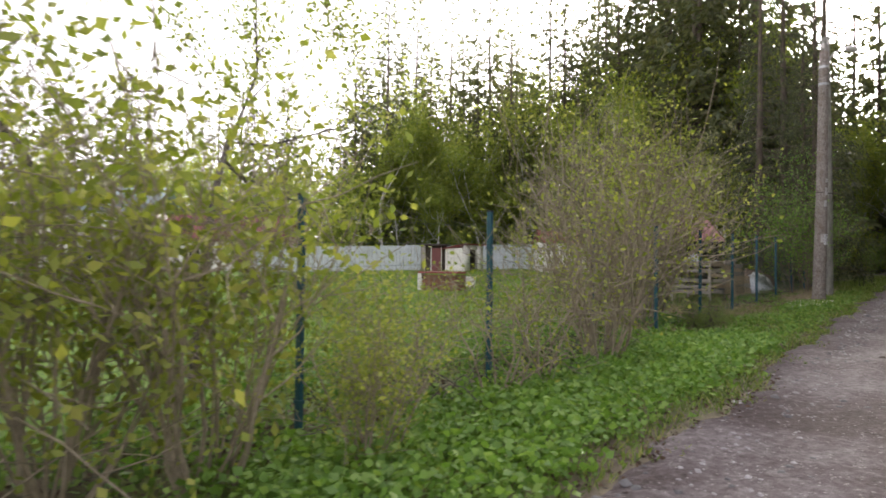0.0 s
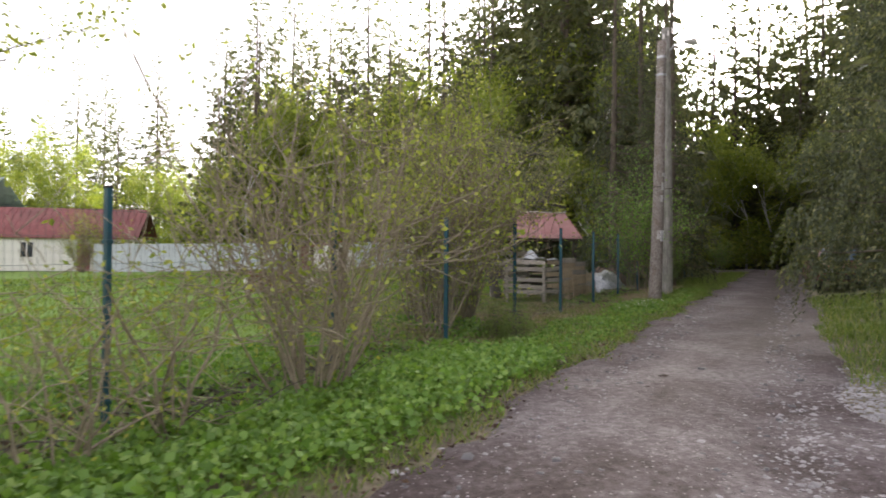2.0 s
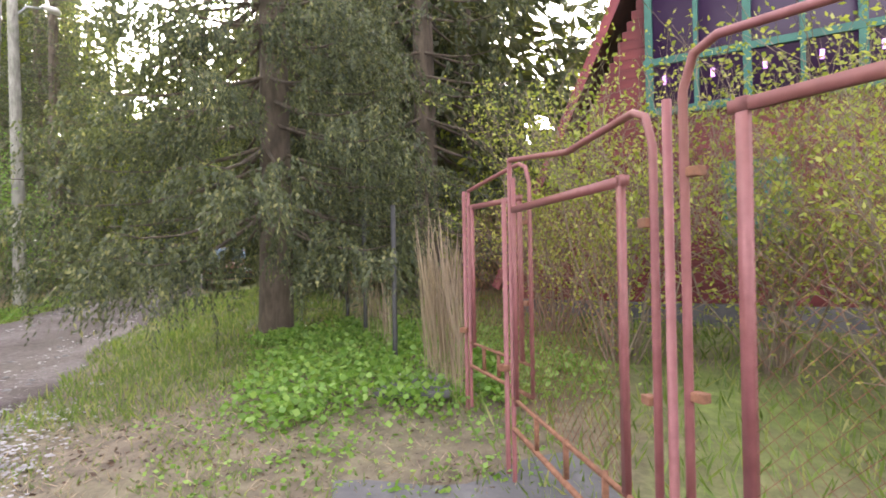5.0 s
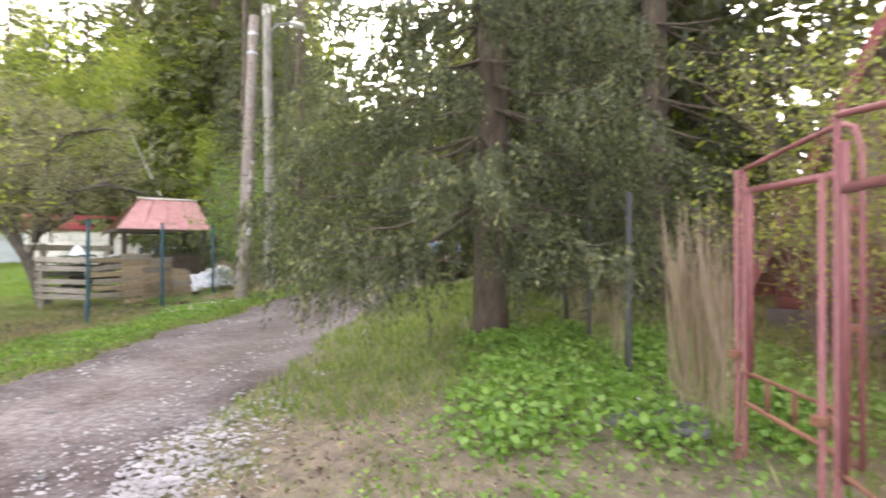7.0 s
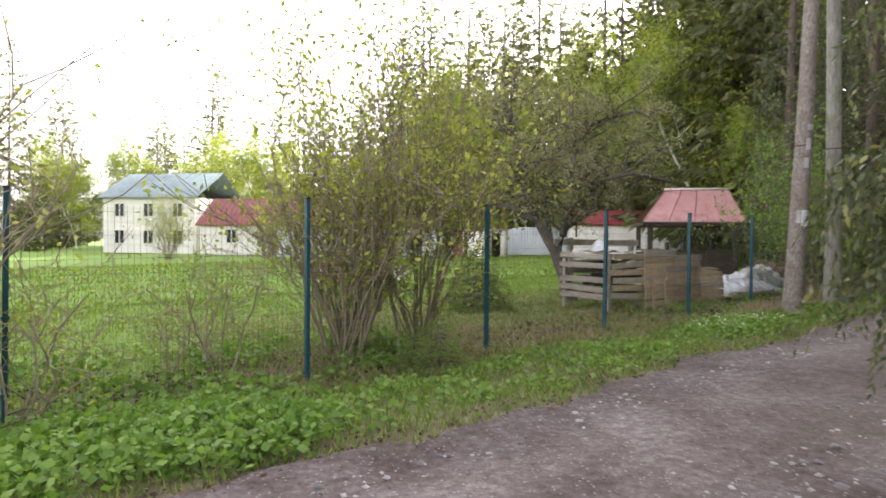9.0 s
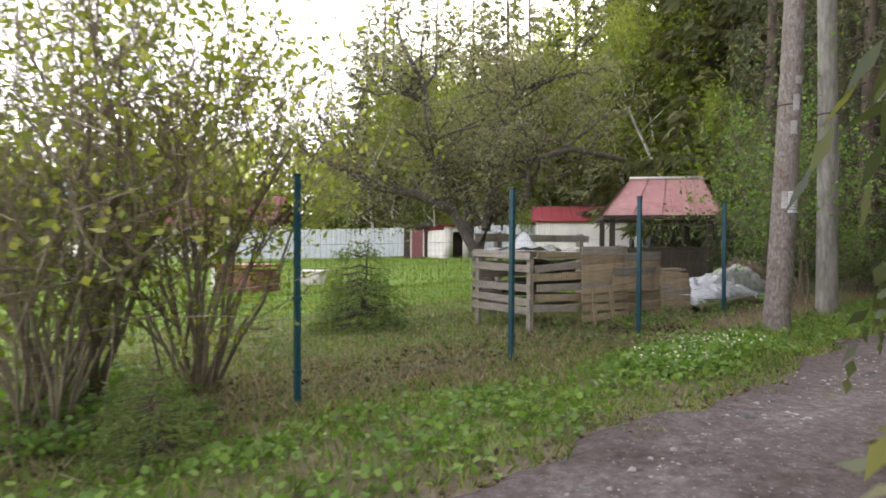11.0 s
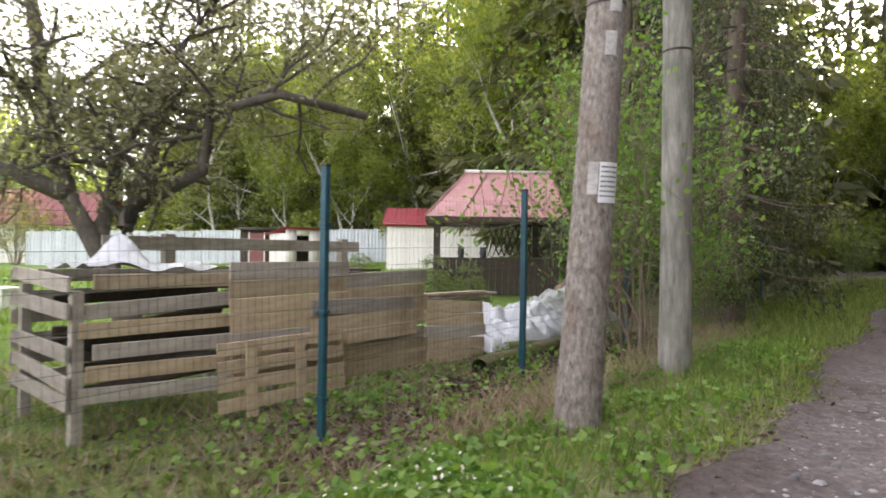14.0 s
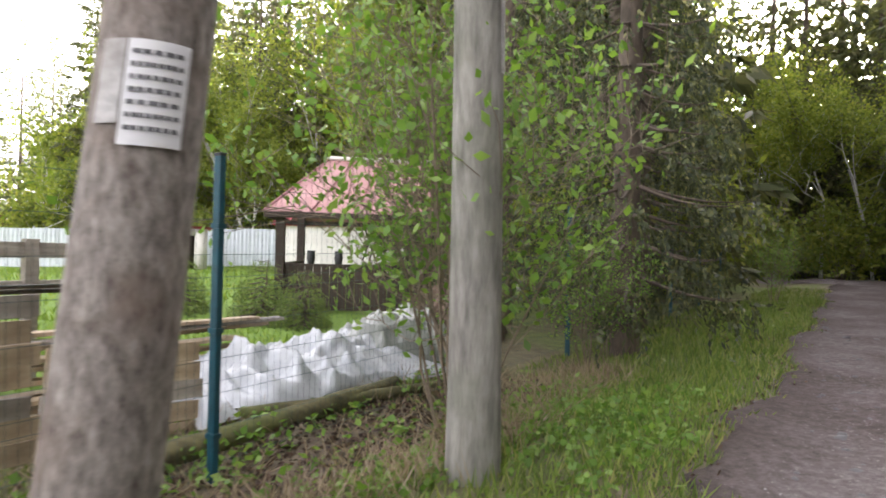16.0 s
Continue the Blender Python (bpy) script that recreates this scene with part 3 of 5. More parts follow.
# ---- light green birches and alders along the meadow's edge
birch = [broadleaf("birch_tree", "slender birch in fresh yellow-green leaf", 12 + k, 3, 60 + k, 4, 7000, 0.27, M_BIRCHBARK, M_BIRCH, 0.13, start=0.25, gnarl=0.12, up=0.45) for k in range(3)]
BIRCH = []
for k in range(24):
    BIRCH.append((-5 + k * 1.0 + g.normal(0, 0.6), 47.8 + g.uniform(0, 4)))
for k in range(7):
    BIRCH.append((12.5 + g.uniform(0, 4), 31 + k * 2.2))
for k in range(28):
    BIRCH.append((-62 + k * 2.0, 74 + g.uniform(-8, 8)))
for k in range(8):
    BIRCH.append((xy(51 + g.uniform(0, 3), -6 + k * 2)))
TALL = [(-1.5, 67), (4.8, 66), (7.4, 64.5), (10.4, 66.5), (15.5, 68), (20.5, 66)]
for k, (x, y) in enumerate(BIRCH + TALL):
    m = at(x, y, -0.05, g.uniform(0, 360), g.uniform(0.7, 1.05) if k < len(BIRCH) else 1.5)
    if k < 3:
        birch[k].matrix_world = m
    else:
        copy_thing(birch[k % 3], m)

# ---- the gnarled apple tree behind the pallets
APPLE_BOUGHS = (
    (((0.3, 0, -0.05), (0.15, 0, 0.5), (-0.05, 0, 1.0), (-0.45, 0, 1.65)), 0.15),
    (((-0.4, 0, 1.55), (-0.7, 0.1, 2.3), (-0.85, 0.2, 3.1), (-0.95, 0.2, 3.7), (-1.3, 0.2, 4.3)), 0.085),
    (((-0.4, 0, 1.6), (-1.0, -0.15, 1.85), (-1.5, -0.2, 1.9), (-2.1, -0.3, 2.25), (-2.8, -0.4, 2.5)), 0.08),
    (((0.0, 0, 0.95), (0.15, 0, 1.45), (0.75, 0.1, 1.85), (0.8, 0.2, 2.4), (1.4, 0.2, 2.55), (2.2, 0.3, 2.4)), 0.08),
    (((0.1, 0, 1.3), (0.2, 0.3, 2.1), (0.3, 0.4, 2.9), (0.7, 0.6, 3.6), (1.5, 0.7, 3.9)), 0.075),
    (((-0.1, 0, 1.1), (-0.3, 0.6, 2.0), (-0.2, 1.2, 2.8), (0.3, 1.6, 3.4)), 0.07),
)
apple = broadleaf("apple_tree", "gnarled old apple tree with grey twiggy crown", 3.6, 2.6, 91, 4, 26000, 0.058, M_APPLEBARK, M_APPLE, 0.15, stems=0, gnarl=0.4, up=0.15, frames=APPLE_BOUGHS)
tagged(apple, category="tree")
apple.matrix_world = at(6.5, 17.6, 0, 0, 1.1)

young = broadleaf("alder_tree", "young alder leaning over the fence in new leaf", 5.4, 2, 95, 4, 4600, 0.075, M_APPLEBARK, M_LEAF, 0.06, start=0.3, gnarl=0.16, up=0.3)
young.matrix_world = at(-2.3, 5.3)
copy_thing(young, at(-4.2, 7.5, 0, 140, 1.15))

# ---- low thicket in the shade of the wood
thicket = broadleaf("thicket_bush", "dense green undergrowth bush at the wood's edge", 2.6, 2.0, 75, 2, 1500, 0.24, M_TWIG, M_BIRCH, 0.02, stems=9, gnarl=0.15, up=0.3)
spots = [(-14 + 1.7 * k, 50.5) for k in range(26)] + [xy(50.8 + (k % 2), -9 + 1.3 * k) for k in range(16)] + [xy(18 + 1.5 * k, 8.0) for k in range(16)] + [xy(30 + 1.5 * k, -5.6) for k in range(10)]
for k, (x, y) in enumerate(spots):
    m = at(x, y, 0, g.uniform(0, 360), g.uniform(0.8, 1.25))
    if k:
        copy_thing(thicket, m)
    else:
        thicket.matrix_world = m

# ---- shrubs on the fence line
bush_a = broadleaf("willow_shrub", "dense many-stemmed shrub with small new leaves", 2.6, 1.5, 71, 2, 2600, 0.085, M_PALETWIG, M_LEAF, 0.02, stems=20, gnarl=0.16, up=0.3)
bush_b = broadleaf("leafy_shrub", "tall shrub in fresh light green leaf", 3.0, 1.5, 72, 2, 4600, 0.066, M_TWIG, M_LEAF, 0.02, stems=24, gnarl=0.15, up=0.35)
bush_c = broadleaf("bare_shrub", "twiggy grey-brown shrub barely in leaf", 2.5, 1.5, 73, 2, 1500, 0.055, M_PALETWIG, M_LEAF, 0.017, stems=30, gnarl=0.13, up=0.3)
thorn = broadleaf("thorny_shrub", "sparse thorny shrub with crooked bare branches", 2.0, 1.6, 76, 2, 500, 0.05, M_PALETWIG, M_LEAF, 0.022, stems=7, gnarl=0.24, up=0.15)
thorn.matrix_world = spot(5.3, -3.15)
bush_a.matrix_world = spot(1.6, -3.3, 0, 0, 0.95)
bush_b.matrix_world = spot(12.2, -4.4, 0, 0, 1.1)
bush_c.matrix_world = spot(6.75, -3.1, 0, 40, 1.25)
for b, u, v, rz, s in ((bush_a, 0.9, -3.7, 90, 1.05), (bush_a, 0.4, -5.2, 200, 1.25), (bush_a, -0.8, -3.4, 150, 1.0), (bush_a, 2.35, -2.6, 30, 0.5), (thorn, 7.6, -3.5, 130, 0.9), (bush_c, 11.0, -4.3, 130, 0.95),
                       (thorn, 4.4, -3.1, 80, 0.9), (thorn, 9.0, -4.3, 170, 0.5), (thorn, 9.6, -4.3, 260, 0.9), (bush_b, 11.3, -4.7, 60, 1.15), (thorn, 3.6, -3.3, 300, 0.8)):
    copy_thing(b, spot(u, v, 0, rz, s))
for x, y, s in ((11.2, 2.6, 0.75), (11.6, 1.3, 0.8), (10.6, 0.2, 0.75), (12.4, 3.8, 0.85), (9.6, -0.8, 0.7), (12.0, 0.2, 0.8)):
    copy_thing(bush_b, at(x, y, 0, g.uniform(0, 360), s))
for x, y, s in ((-15, 47, 1.1), (-20, 42, 1.2)):
    copy_thing(bush_b, at(x, y, 0, g.uniform(0, 360), s))
sapling = broadleaf("rowan_sapling", "slender sapling clump with large bright leaves", 3.6, 0.9, 77, 3, 2600, 0.085, M_TWIG, M_HERB, 0.02, stems=8, gnarl=0.13, up=0.4)
sapling.matrix_world = spot(21.9, -2.95)
for u, v, s in ((22.9, -3.6, 1.05), (24.6, -3.0, 0.5), (25.8, -3.2, 0.45), (34.5, -2.2, 0.5)):
    copy_thing(sapling, spot(u, v, 0, g.uniform(0, 360), s))
# small spruces in the meadow
sap = spruce(1.5, 0.75, 81, 13, 8, 16, 0.15, low=0.1, trunk_r=0.025, needle=M_NEEDLE_TIP, tufts=4, tuft_w=0.028, hang=0.0, gap=0.045)
tagged(sap, "small young spruce standing in the grass", "tree")
sap.name = "young_spruce"
sap.matrix_world = at(5.0, 15.6, 0, 0, 0.85)
for x, y, s in ((7.9, 25.5, 0.8), (9.6, 24.0, 0.8), (10.3, 23.6, 0.7), (5.2, 10.7, 0.5), (4.9, 10.9, 0.42)):
    copy_thing(sap, at(x, y, 0, g.uniform(0, 360), s))


# ---- grass and low plants
def scatter(name, label, n, u0, u1, v0, v1, length, width, material, tilt=0.35, mask=None, lift=0.0, seed=1, clump=0, on_road=False):
    g = np.random.default_rng(seed)
    u, v = g.uniform(u0, u1, n), g.uniform(v0, v1, n)
    if clump:
        cu, cv = g.uniform(u0, u1, clump), g.uniform(v0, v1, clump)
        c = g.integers(0, clump, n)
        u, v = cu[c] + g.normal(0, 0.16, n), cv[c] + g.normal(0, 0.13, n)
    ok = np.ones(n, bool) if mask is None else mask(u, v)
    ok &= on_road | (v < road_left(u) + 0.06) | (v > road_right(u) - 0.06)
    u, v = u[ok], v[ok]
    k = len(u)
    x, y = xy(u, v)
    p = np.c_[x, y, ground_uv(u, v) - 0.01 + lift * g.uniform(0, 1, k)]
    d = np.c_[g.normal(0, tilt, (k, 2)), np.ones(k) if tilt < 2 else np.full(k, 0.5)]
    sz = g.uniform(0.5, 1.35, k)
    return tagged(part(name, Quads().leaves(p, d, length * sz, width * sz), material), label, name.replace("_", " "), kind="stuff")


scatter("verge_grass", "short green grass on the verge", 52000, -1, 34, -3.6, -1.15, 0.1, 0.011, M_GRASS, 0.5, lambda u, v: ~((u > 17) & (u < 24) & (v < -2.75)), seed=11)
scatter("verge_grass", "long grass at the track's left edge under the trees", 9000, 21, 40, -3.0, -1.2, 0.14, 0.012, M_GRASS, 0.4, seed=12)
scatter("verge_grass", "grass on the bank under the spruce", 22000, 9.4, 22, 1.2, 4.8, 0.13, 0.011, M_GRASS, 0.45, seed=13)
scatter("verge_grass", "rough grass behind the gate", 9000, 5, 16, 4.8, 10, 0.16, 0.016, M_GRASS, 0.5, seed=14)
scatter("meadow_grass", "mown bright green meadow grass", 70000, 3, 24, -12, -4.0, 0.08, 0.012, M_LAWN, 0.5, lambda u, v: np.random.default_rng(1).uniform(0, 1, len(u)) > 0.8 * np.exp(-(((u - 14.5) / 4.5) ** 2 + ((v + 5) / 2.8) ** 2)), seed=15)
scatter("meadow_grass", "bright green grass in the far meadow", 40000, 2, 44, -32, -11, 0.14, 0.03, M_LAWN, 0.5, seed=16)
scatter("dry_grass", "dull dry grass among the meadow grass", 9000, 10, 19, -8, -4, 0.09, 0.01, M_STRAW, 0.8, seed=28)
scatter("dry_grass", "dry straw-coloured grass along the fence", 9000, 9, 24, -4.8, -2.7, 0.16, 0.008, M_STRAW, 0.9, seed=17, clump=260)
scatter("dry_grass", "dry trampled grass by the turning place", 4500, 6.4, 12.5, 1.6, 4.8, 0.08, 0.006, M_STRAW, 1.2, seed=18)
scatter("dead_leaves", "brown dead leaves and litter under the shrubs", 12000, -1, 24, -4.6, -2.9, 0.05, 0.035, M_DEADLEAF, 3.0, lift=0.03, seed=19)
scatter("dead_leaves", "brown litter under the spruce", 5000, 10, 20, 3.6, 8, 0.05, 0.03, M_DEADLEAF, 3.0, lift=0.02, seed=20)
scatter("dead_leaves", "dark mud and rotting leaves in the ditch", 5500, 17.5, 23.5, -4.0, -3.0, 0.045, 0.03, M_DEADLEAF, 3.0, lift=0.03, seed=27)
scatter("ground_elder", "broad-leaved ground elder in fresh green", 26000, 1.5, 9.5, -3.3, -1.55, 0.06, 0.052, M_HERB, 2.4, lift=0.2, seed=21, clump=520)
scatter("ground_elder", "low leafy plants on the verge", 9000, 9.5, 24, -2.9, -1.5, 0.06, 0.05, M_HERB, 2.4, lift=0.1, seed=22, clump=260)
scatter("ground_elder", "scattered low plants on the trodden soil", 2200, 6.8, 10, 2.6, 5.2, 0.04, 0.03, M_HERB, 2.4, lift=0.05, seed=29, clump=60, on_road=True)
scatter("verge_grass", "thin grass on the trodden soil", 4500, 7, 11, 1.7, 5.2, 0.07, 0.008, M_GRASS, 0.7, seed=30, clump=120, on_road=True)
scatter("ground_elder", "leafy plants near the gate", 16000, 8.4, 12.2, 3.4, 6.2, 0.055, 0.048, M_HERB, 2.4, lift=0.16, seed=23, clump=240)
scatter("ground_elder", "low plants between the fence and the meadow", 8000, 0, 12, -5.5, -3.2, 0.075, 0.06, M_HERB, 2.4, lift=0.16, seed=24, clump=220)
scatter("white_flowers", "patch of small white wood anemones", 520, 15.6, 17.8, -2.6, -1.75, 0.03, 0.026, M_FLOWER, 2.2, lift=0.16, seed=25)
scatter("ground_elder", "leaves of the anemone patch", 4500, 15.5, 17.9, -2.65, -1.7, 0.06, 0.05, M_HERB, 2.4, lift=0.13, seed=26)

scatter("dry_grass", "bleached grass tufts hanging over the ditch", 3600, 18.5, 24.5, -3.2, -2.5, 0.24, 0.008, M_STRAW, 0.8, seed=41, clump=70)
scatter("ground_elder", "small leafy plants round the stack and the ditch", 2400, 16.8, 24, -4.4, -2.6, 0.06, 0.05, M_HERB, 2.4, lift=0.12, seed=42, clump=110)
scatter("verge_grass", "tall grass tufts along the track's edge", 4200, 16, 36, -2.4, -1.25, 0.16, 0.012, M_GRASS, 0.4, seed=43, clump=150)
scatter("moss", "yellow-green moss and grass under the apple tree", 14000, 10, 17.5, -6.5, -2.6, 0.07, 0.014, M_GRASS, 0.8, seed=44)
scatter("dead_leaves", "dark crumbs of earth and bark on the track", 2600, 8, 40, -1.3, 1.3, 0.035, 0.025, M_DEADLEAF, 3.0, lift=0.01, seed=45, on_road=True)
scatter("dead_leaves", "brown fallen bits on the trodden soil", 2200, 6.6, 11, 1.8, 5.0, 0.045, 0.022, M_DEADLEAF, 3.0, lift=0.01, seed=46, on_road=True)

scatter("verge_grass", "sparse short grass creeping onto the track", 9000, 1, 36, -1.75, -1.0, 0.07, 0.01, M_GRASS, 0.8, lambda u, v: np.abs(v - road_left(u)) < 0.2 * np.abs(np.sin(u * 5.3) + np.sin(u * 2.1)), lift=0.03, seed=47, on_road=True)
scatter("dead_leaves", "brown litter along the track's edge", 7000, 1, 36, -1.7, -0.95, 0.04, 0.026, M_DEADLEAF, 3.0, lambda u, v: np.abs(v - road_left(u)) < 0.26, lift=0.045, seed=48, on_road=True)

g = np.random.default_rng(52)
brush = Quads()
for k in range(90):
    u, v, a = g.uniform(2.6, 7.6), g.uniform(-3.9, -2.95), g.uniform(0, 6.28)
    s_ = np.linspace(0, 1, 6)
    ln = g.uniform(0.4, 1.1)
    uu_, vv_ = u + np.cos(a) * s_ * ln + g.normal(0, 0.02, 6), v + np.sin(a) * s_ * ln * 0.6 + g.normal(0, 0.02, 6)
    x, y = xy(uu_, vv_)
    brush.tube(np.c_[x, y, ground_uv(uu_, vv_) + 0.01 + g.uniform(0.05, 0.35) * np.sin(s_ * g.uniform(1.2, 3.1))], np.linspace(0.008, 0.004, 6), 4)
tagged(part("dead_brush", brush, M_APPLEBARK), "tangle of dark dead twigs under the fence shrubs", "brushwood", kind="stuff")

# ---- loose stones on the track
g = np.random.default_rng(31)


def stones(n, u0, u1, v0, v1, size, material, label, seed):
    g = np.random.default_rng(seed)
    u = g.uniform(u0, u1, n)
    v = g.uniform(v0, v1, n)
    if n > 5000:
        u, v = g.normal((u0 + u1) / 2, (u1 - u0) * 0.28, n), g.normal((v0 + v1) / 2, 0.27, n)
    ok = (v > road_left(u) + 0.1) & ((v < road_right(u) + 0.25) | (n > 5000))
    u, v = u[ok], v[ok]
    x, y = xy(u, v)
    s = size * g.lognormal(0, 0.4, len(u))
    base = np.array([(-1, -1, 0), (1, -1, 0), (1, 1, 0), (-1, 1, 0), (-0.6, -0.6, 1), (0.6, -0.6, 1), (0.6, 0.6, 1), (-0.6, 0.6, 1)]) * 0.5
    vv_ = base[None] * (s[:, None, None] * g.uniform(0.6, 1.3, (len(u), 8, 3)) * np.array([1, 1, 0.55]))
    a = g.uniform(0, 6.28, len(u))
    c, sn = np.cos(a)[:, None], np.sin(a)[:, None]
    vv_ = np.stack([vv_[..., 0] * c - vv_[..., 1] * sn, vv_[..., 0] * sn + vv_[..., 1] * c, vv_[..., 2]], -1)
    vv_ += np.c_[x, y, ground_uv(u, v) + 0.026][:, None]
    box_f = np.array([(4, 5, 6, 7), (0, 1, 5, 4), (1, 2, 6, 5), (2, 3, 7, 6), (3, 0, 4, 7)])
    f = (np.arange(len(u)) * 8)[:, None, None] + box_f[None]
    tagged(part("gravel", Quads().add(vv_, f), material), label, "gravel", kind="stuff")


stones(2600, 2, 22, -1.2, 1.4, 0.02, M_STONE, "loose pale stones on the track", 32)
stones(6500, 4.6, 9.6, 0.95, 1.95, 0.021, M_STONE, "strip of pale crushed stone at the track's edge", 33)
stones(900, 2, 30, -1.3, 1.4, 0.035, M_CONCRETE, "dark clods and stones on the track", 34)

# ------------------------------------------------------------------ mesh fence
fence = thing("mesh_fence", "welded wire mesh fence on teal steel posts", "fence", pose(0, 0, 0))
post_me = bevelled(0.04, 0.06, 1.9, 0.006)
clip_me = bevelled(0.055, 0.075, 0.03, 0.004)
cap_me = bevelled(0.046, 0.066, 0.02, 0.005)
STEP, U0, VF = 2.55, 15.29, -3.60
wires_v, wires_h = Quads(), Quads()
for k in range(50):
    xk = 0.035 + k * 0.05
    wires_v.tube([(xk, 0, 0.06), (xk, 0, 1.74)], [0.0012, 0.0012], 4)
for zr in (0.08, 0.28, 0.48, 0.55, 0.68, 0.88, 1.08, 1.15, 1.28, 1.48, 1.68):
    wires_h.tube([(0.02, 0.006, zr), (1.27, 0.006, zr), (2.53, 0.006, zr)], [0.0015] * 3, 4)
panel_v, panel_h = wires_v.mesh("upright_wires"), wires_h.mesh("cross_wires")
ANG = math.degrees(math.atan2(AU[1], AU[0]))
for k in range(-6, 9):
    u = U0 + k * STEP
    x, y = xy(u, VF)
    zb = 0.06 + 0.05 * k
    p = part("post", post_me, M_POST, fence, "teal powder-coated square post", pose(x, y, zb - 0.05, 0, RNG.normal(0, 0.35), ANG + RNG.normal(0, 1)))
    part("post_cap", cap_me, M_BLACK, p, m=pose(0, 0, 1.895))
    for zc in (0.28, 0.88, 1.48):
        part("clamp", clip_me, M_POST, p, m=pose(0, 0.0, zc))
    if k < 8:
        tilt = -math.degrees(math.atan2(0.05, STEP))
        tagged(part("wire_panel", panel_v, M_WIRE, fence, "thin green upright wires", pose(x, y, zb, 0, tilt, ANG)), kind="stuff")
        part("cross_wire_set", panel_h, M_WIRE, fence, "thin cross wires", pose(x, y, zb, 0, tilt, ANG))["kind"] = "stuff"

# ------------------------------------------------------------------ braced power pole


def pole(name, label, base, tip, r0, r1, mat):
    base, tip = np.array(base), np.array(tip)
    s = np.linspace(0, 1, 14)[:, None]
    pts = base + (tip - base) * s
    pts[:, :2] += np.c_[np.sin(s * 5) * 0.015, np.cos(s * 4) * 0.012]
    rad = r0 + (r1 - r0) * s[:, 0]
    rad[0] *= 1.06
    o = thing(name, label, "utility pole", pose(0, 0, 0))
    part("shaft", Quads().tube(pts, rad, 12), mat, o, smooth=True)
    return o, pts, rad


z1, z2 = float(ground_at(10.66, 15.95)), float(ground_at(12.02, 17.62))
p1, pts1, rad1 = pole("utility_pole", "brown weathered wooden pole leaning against its twin", (10.66, 15.95, z1 - 0.05), (11.15, 16.45, 7.3), 0.165, 0.115, M_POLE1)
p2, pts2, rad2 = pole("utility_pole", "grey weathered wooden pole standing upright", (12.02, 17.62, z2 - 0.05), (11.86, 17.45, 8.1), 0.155, 0.11, M_POLE2)


def wrap(pts, rad, t0, t1, a0, a1, lift=0.006, n=7):
    """A sheet wrapped round part of a pole, from t0 to t1 of its height."""
    q_ = Quads()
    vs_ = []
    for t in (t0, (t0 + t1) / 2, t1):
        f = t * (len(pts) - 1)
        i = int(f)
        c = pts[i] + (pts[i + 1] - pts[i]) * (f - i)
        r = rad[i] + (rad[i + 1] - rad[i]) * (f - i) + lift
        for a in np.linspace(a0, a1, n):
            vs_.append(c + np.array([math.cos(a) * r, math.sin(a) * r, 0]))
    return q_.add(vs_, [(r * n + c, r * n + c + 1, (r + 1) * n + c + 1, (r + 1) * n + c) for r in range(2) for c in range(n - 1)])


def notice(top, pts, rad, t0, t1, a0, a1, rows):
    sh = part("paper_notice", wrap(pts, rad, t0, t1, a0, a1), M_PAPER, top, "white printed notice glued round the pole")
    for r in range(rows):
        tb = t1 - (t1 - t0) * (0.1 + 0.84 * r / rows)
        n = 5 + (r * 3) % 4
        for c in range(n):
            b0 = a0 + (a1 - a0) * (0.08 + 0.84 * c / n)
            b1 = b0 + (a1 - a0) * 0.84 / n * (0.7 if (r + c) % 3 else 0.85)
            part("print_line", wrap(pts, rad, tb - (t1 - t0) * 0.3 / rows, tb + (t1 - t0) * 0.02 / rows, b0, b1, 0.0085, 3), M_INK, sh)


A = -1.35
notice(p1, pts1, rad1, 0.228, 0.268, A - 0.3, A + 0.72, 7)
part("old_paper", wrap(pts1, rad1, 0.236, 0.268, A - 0.8, A - 0.34, 0.005), M_OLDPAPER, p1, "torn strip of an old white notice")
for t in (0.43,):
    part("wire_band", wrap(pts1, rad1, t, t + 0.003, 0, 6.2, 0.004, 20), M_DARKWOOD, p1, "thin dark wire binding")
    part("wire_band", wrap(pts2, rad2, t - 0.03, t - 0.027, 0, 6.2, 0.004, 20), M_DARKWOOD, p2, "thin dark wire binding")
part("pale_patch", wrap(pts2, rad2, 0.29, 0.37, A + 0.6, A + 1.05, 0.006), M_OLDPAPER, p2, "pale torn paper strip")
for k, (a, b) in enumerate(((0.375, 0.40), (0.42, 0.45), (0.47, 0.485))):
    part("old_paper", wrap(pts1, rad1, a, b, A - 0.4 + 0.1 * k, A + 0.15 + 0.2 * k, 0.005), M_OLDPAPER, p1, "scraps of torn white paper")
for t in (0.86, 0.93):
    part("steel_band", wrap(pts1, rad1, t, t + 0.01, 0, 6.28, 0.008, 20), M_STEEL, p1, "bright steel clamp")
arm = part("lamp_arm", Quads().tube([(11.87, 17.46, 7.3), (12.2, 17.55, 7.7), (12.7, 17.7, 7.85)], [0.022] * 3, 8), M_STEEL, p2, "thin steel lamp bracket")
part("lamp_head", Quads().tube([(12.6, 17.67, 7.86), (12.72, 17.71, 7.88), (13.0, 17.79, 7.9), (13.12, 17.83, 7.88)], [0.03, 0.09, 0.1, 0.03], 8), M_WHITE, arm, "pale street lamp head", smooth=True)
for k in range(3):
    ins = part("insulator", Quads().tube([(11.86 + 0.14 * (k - 1), 17.35, 7.75 + 0.1 * k), (11.86 + 0.14 * (k - 1), 17.35, 7.9 + 0.1 * k)], [0.035, 0.025], 8), M_WHITE, p2, "small white insulator")


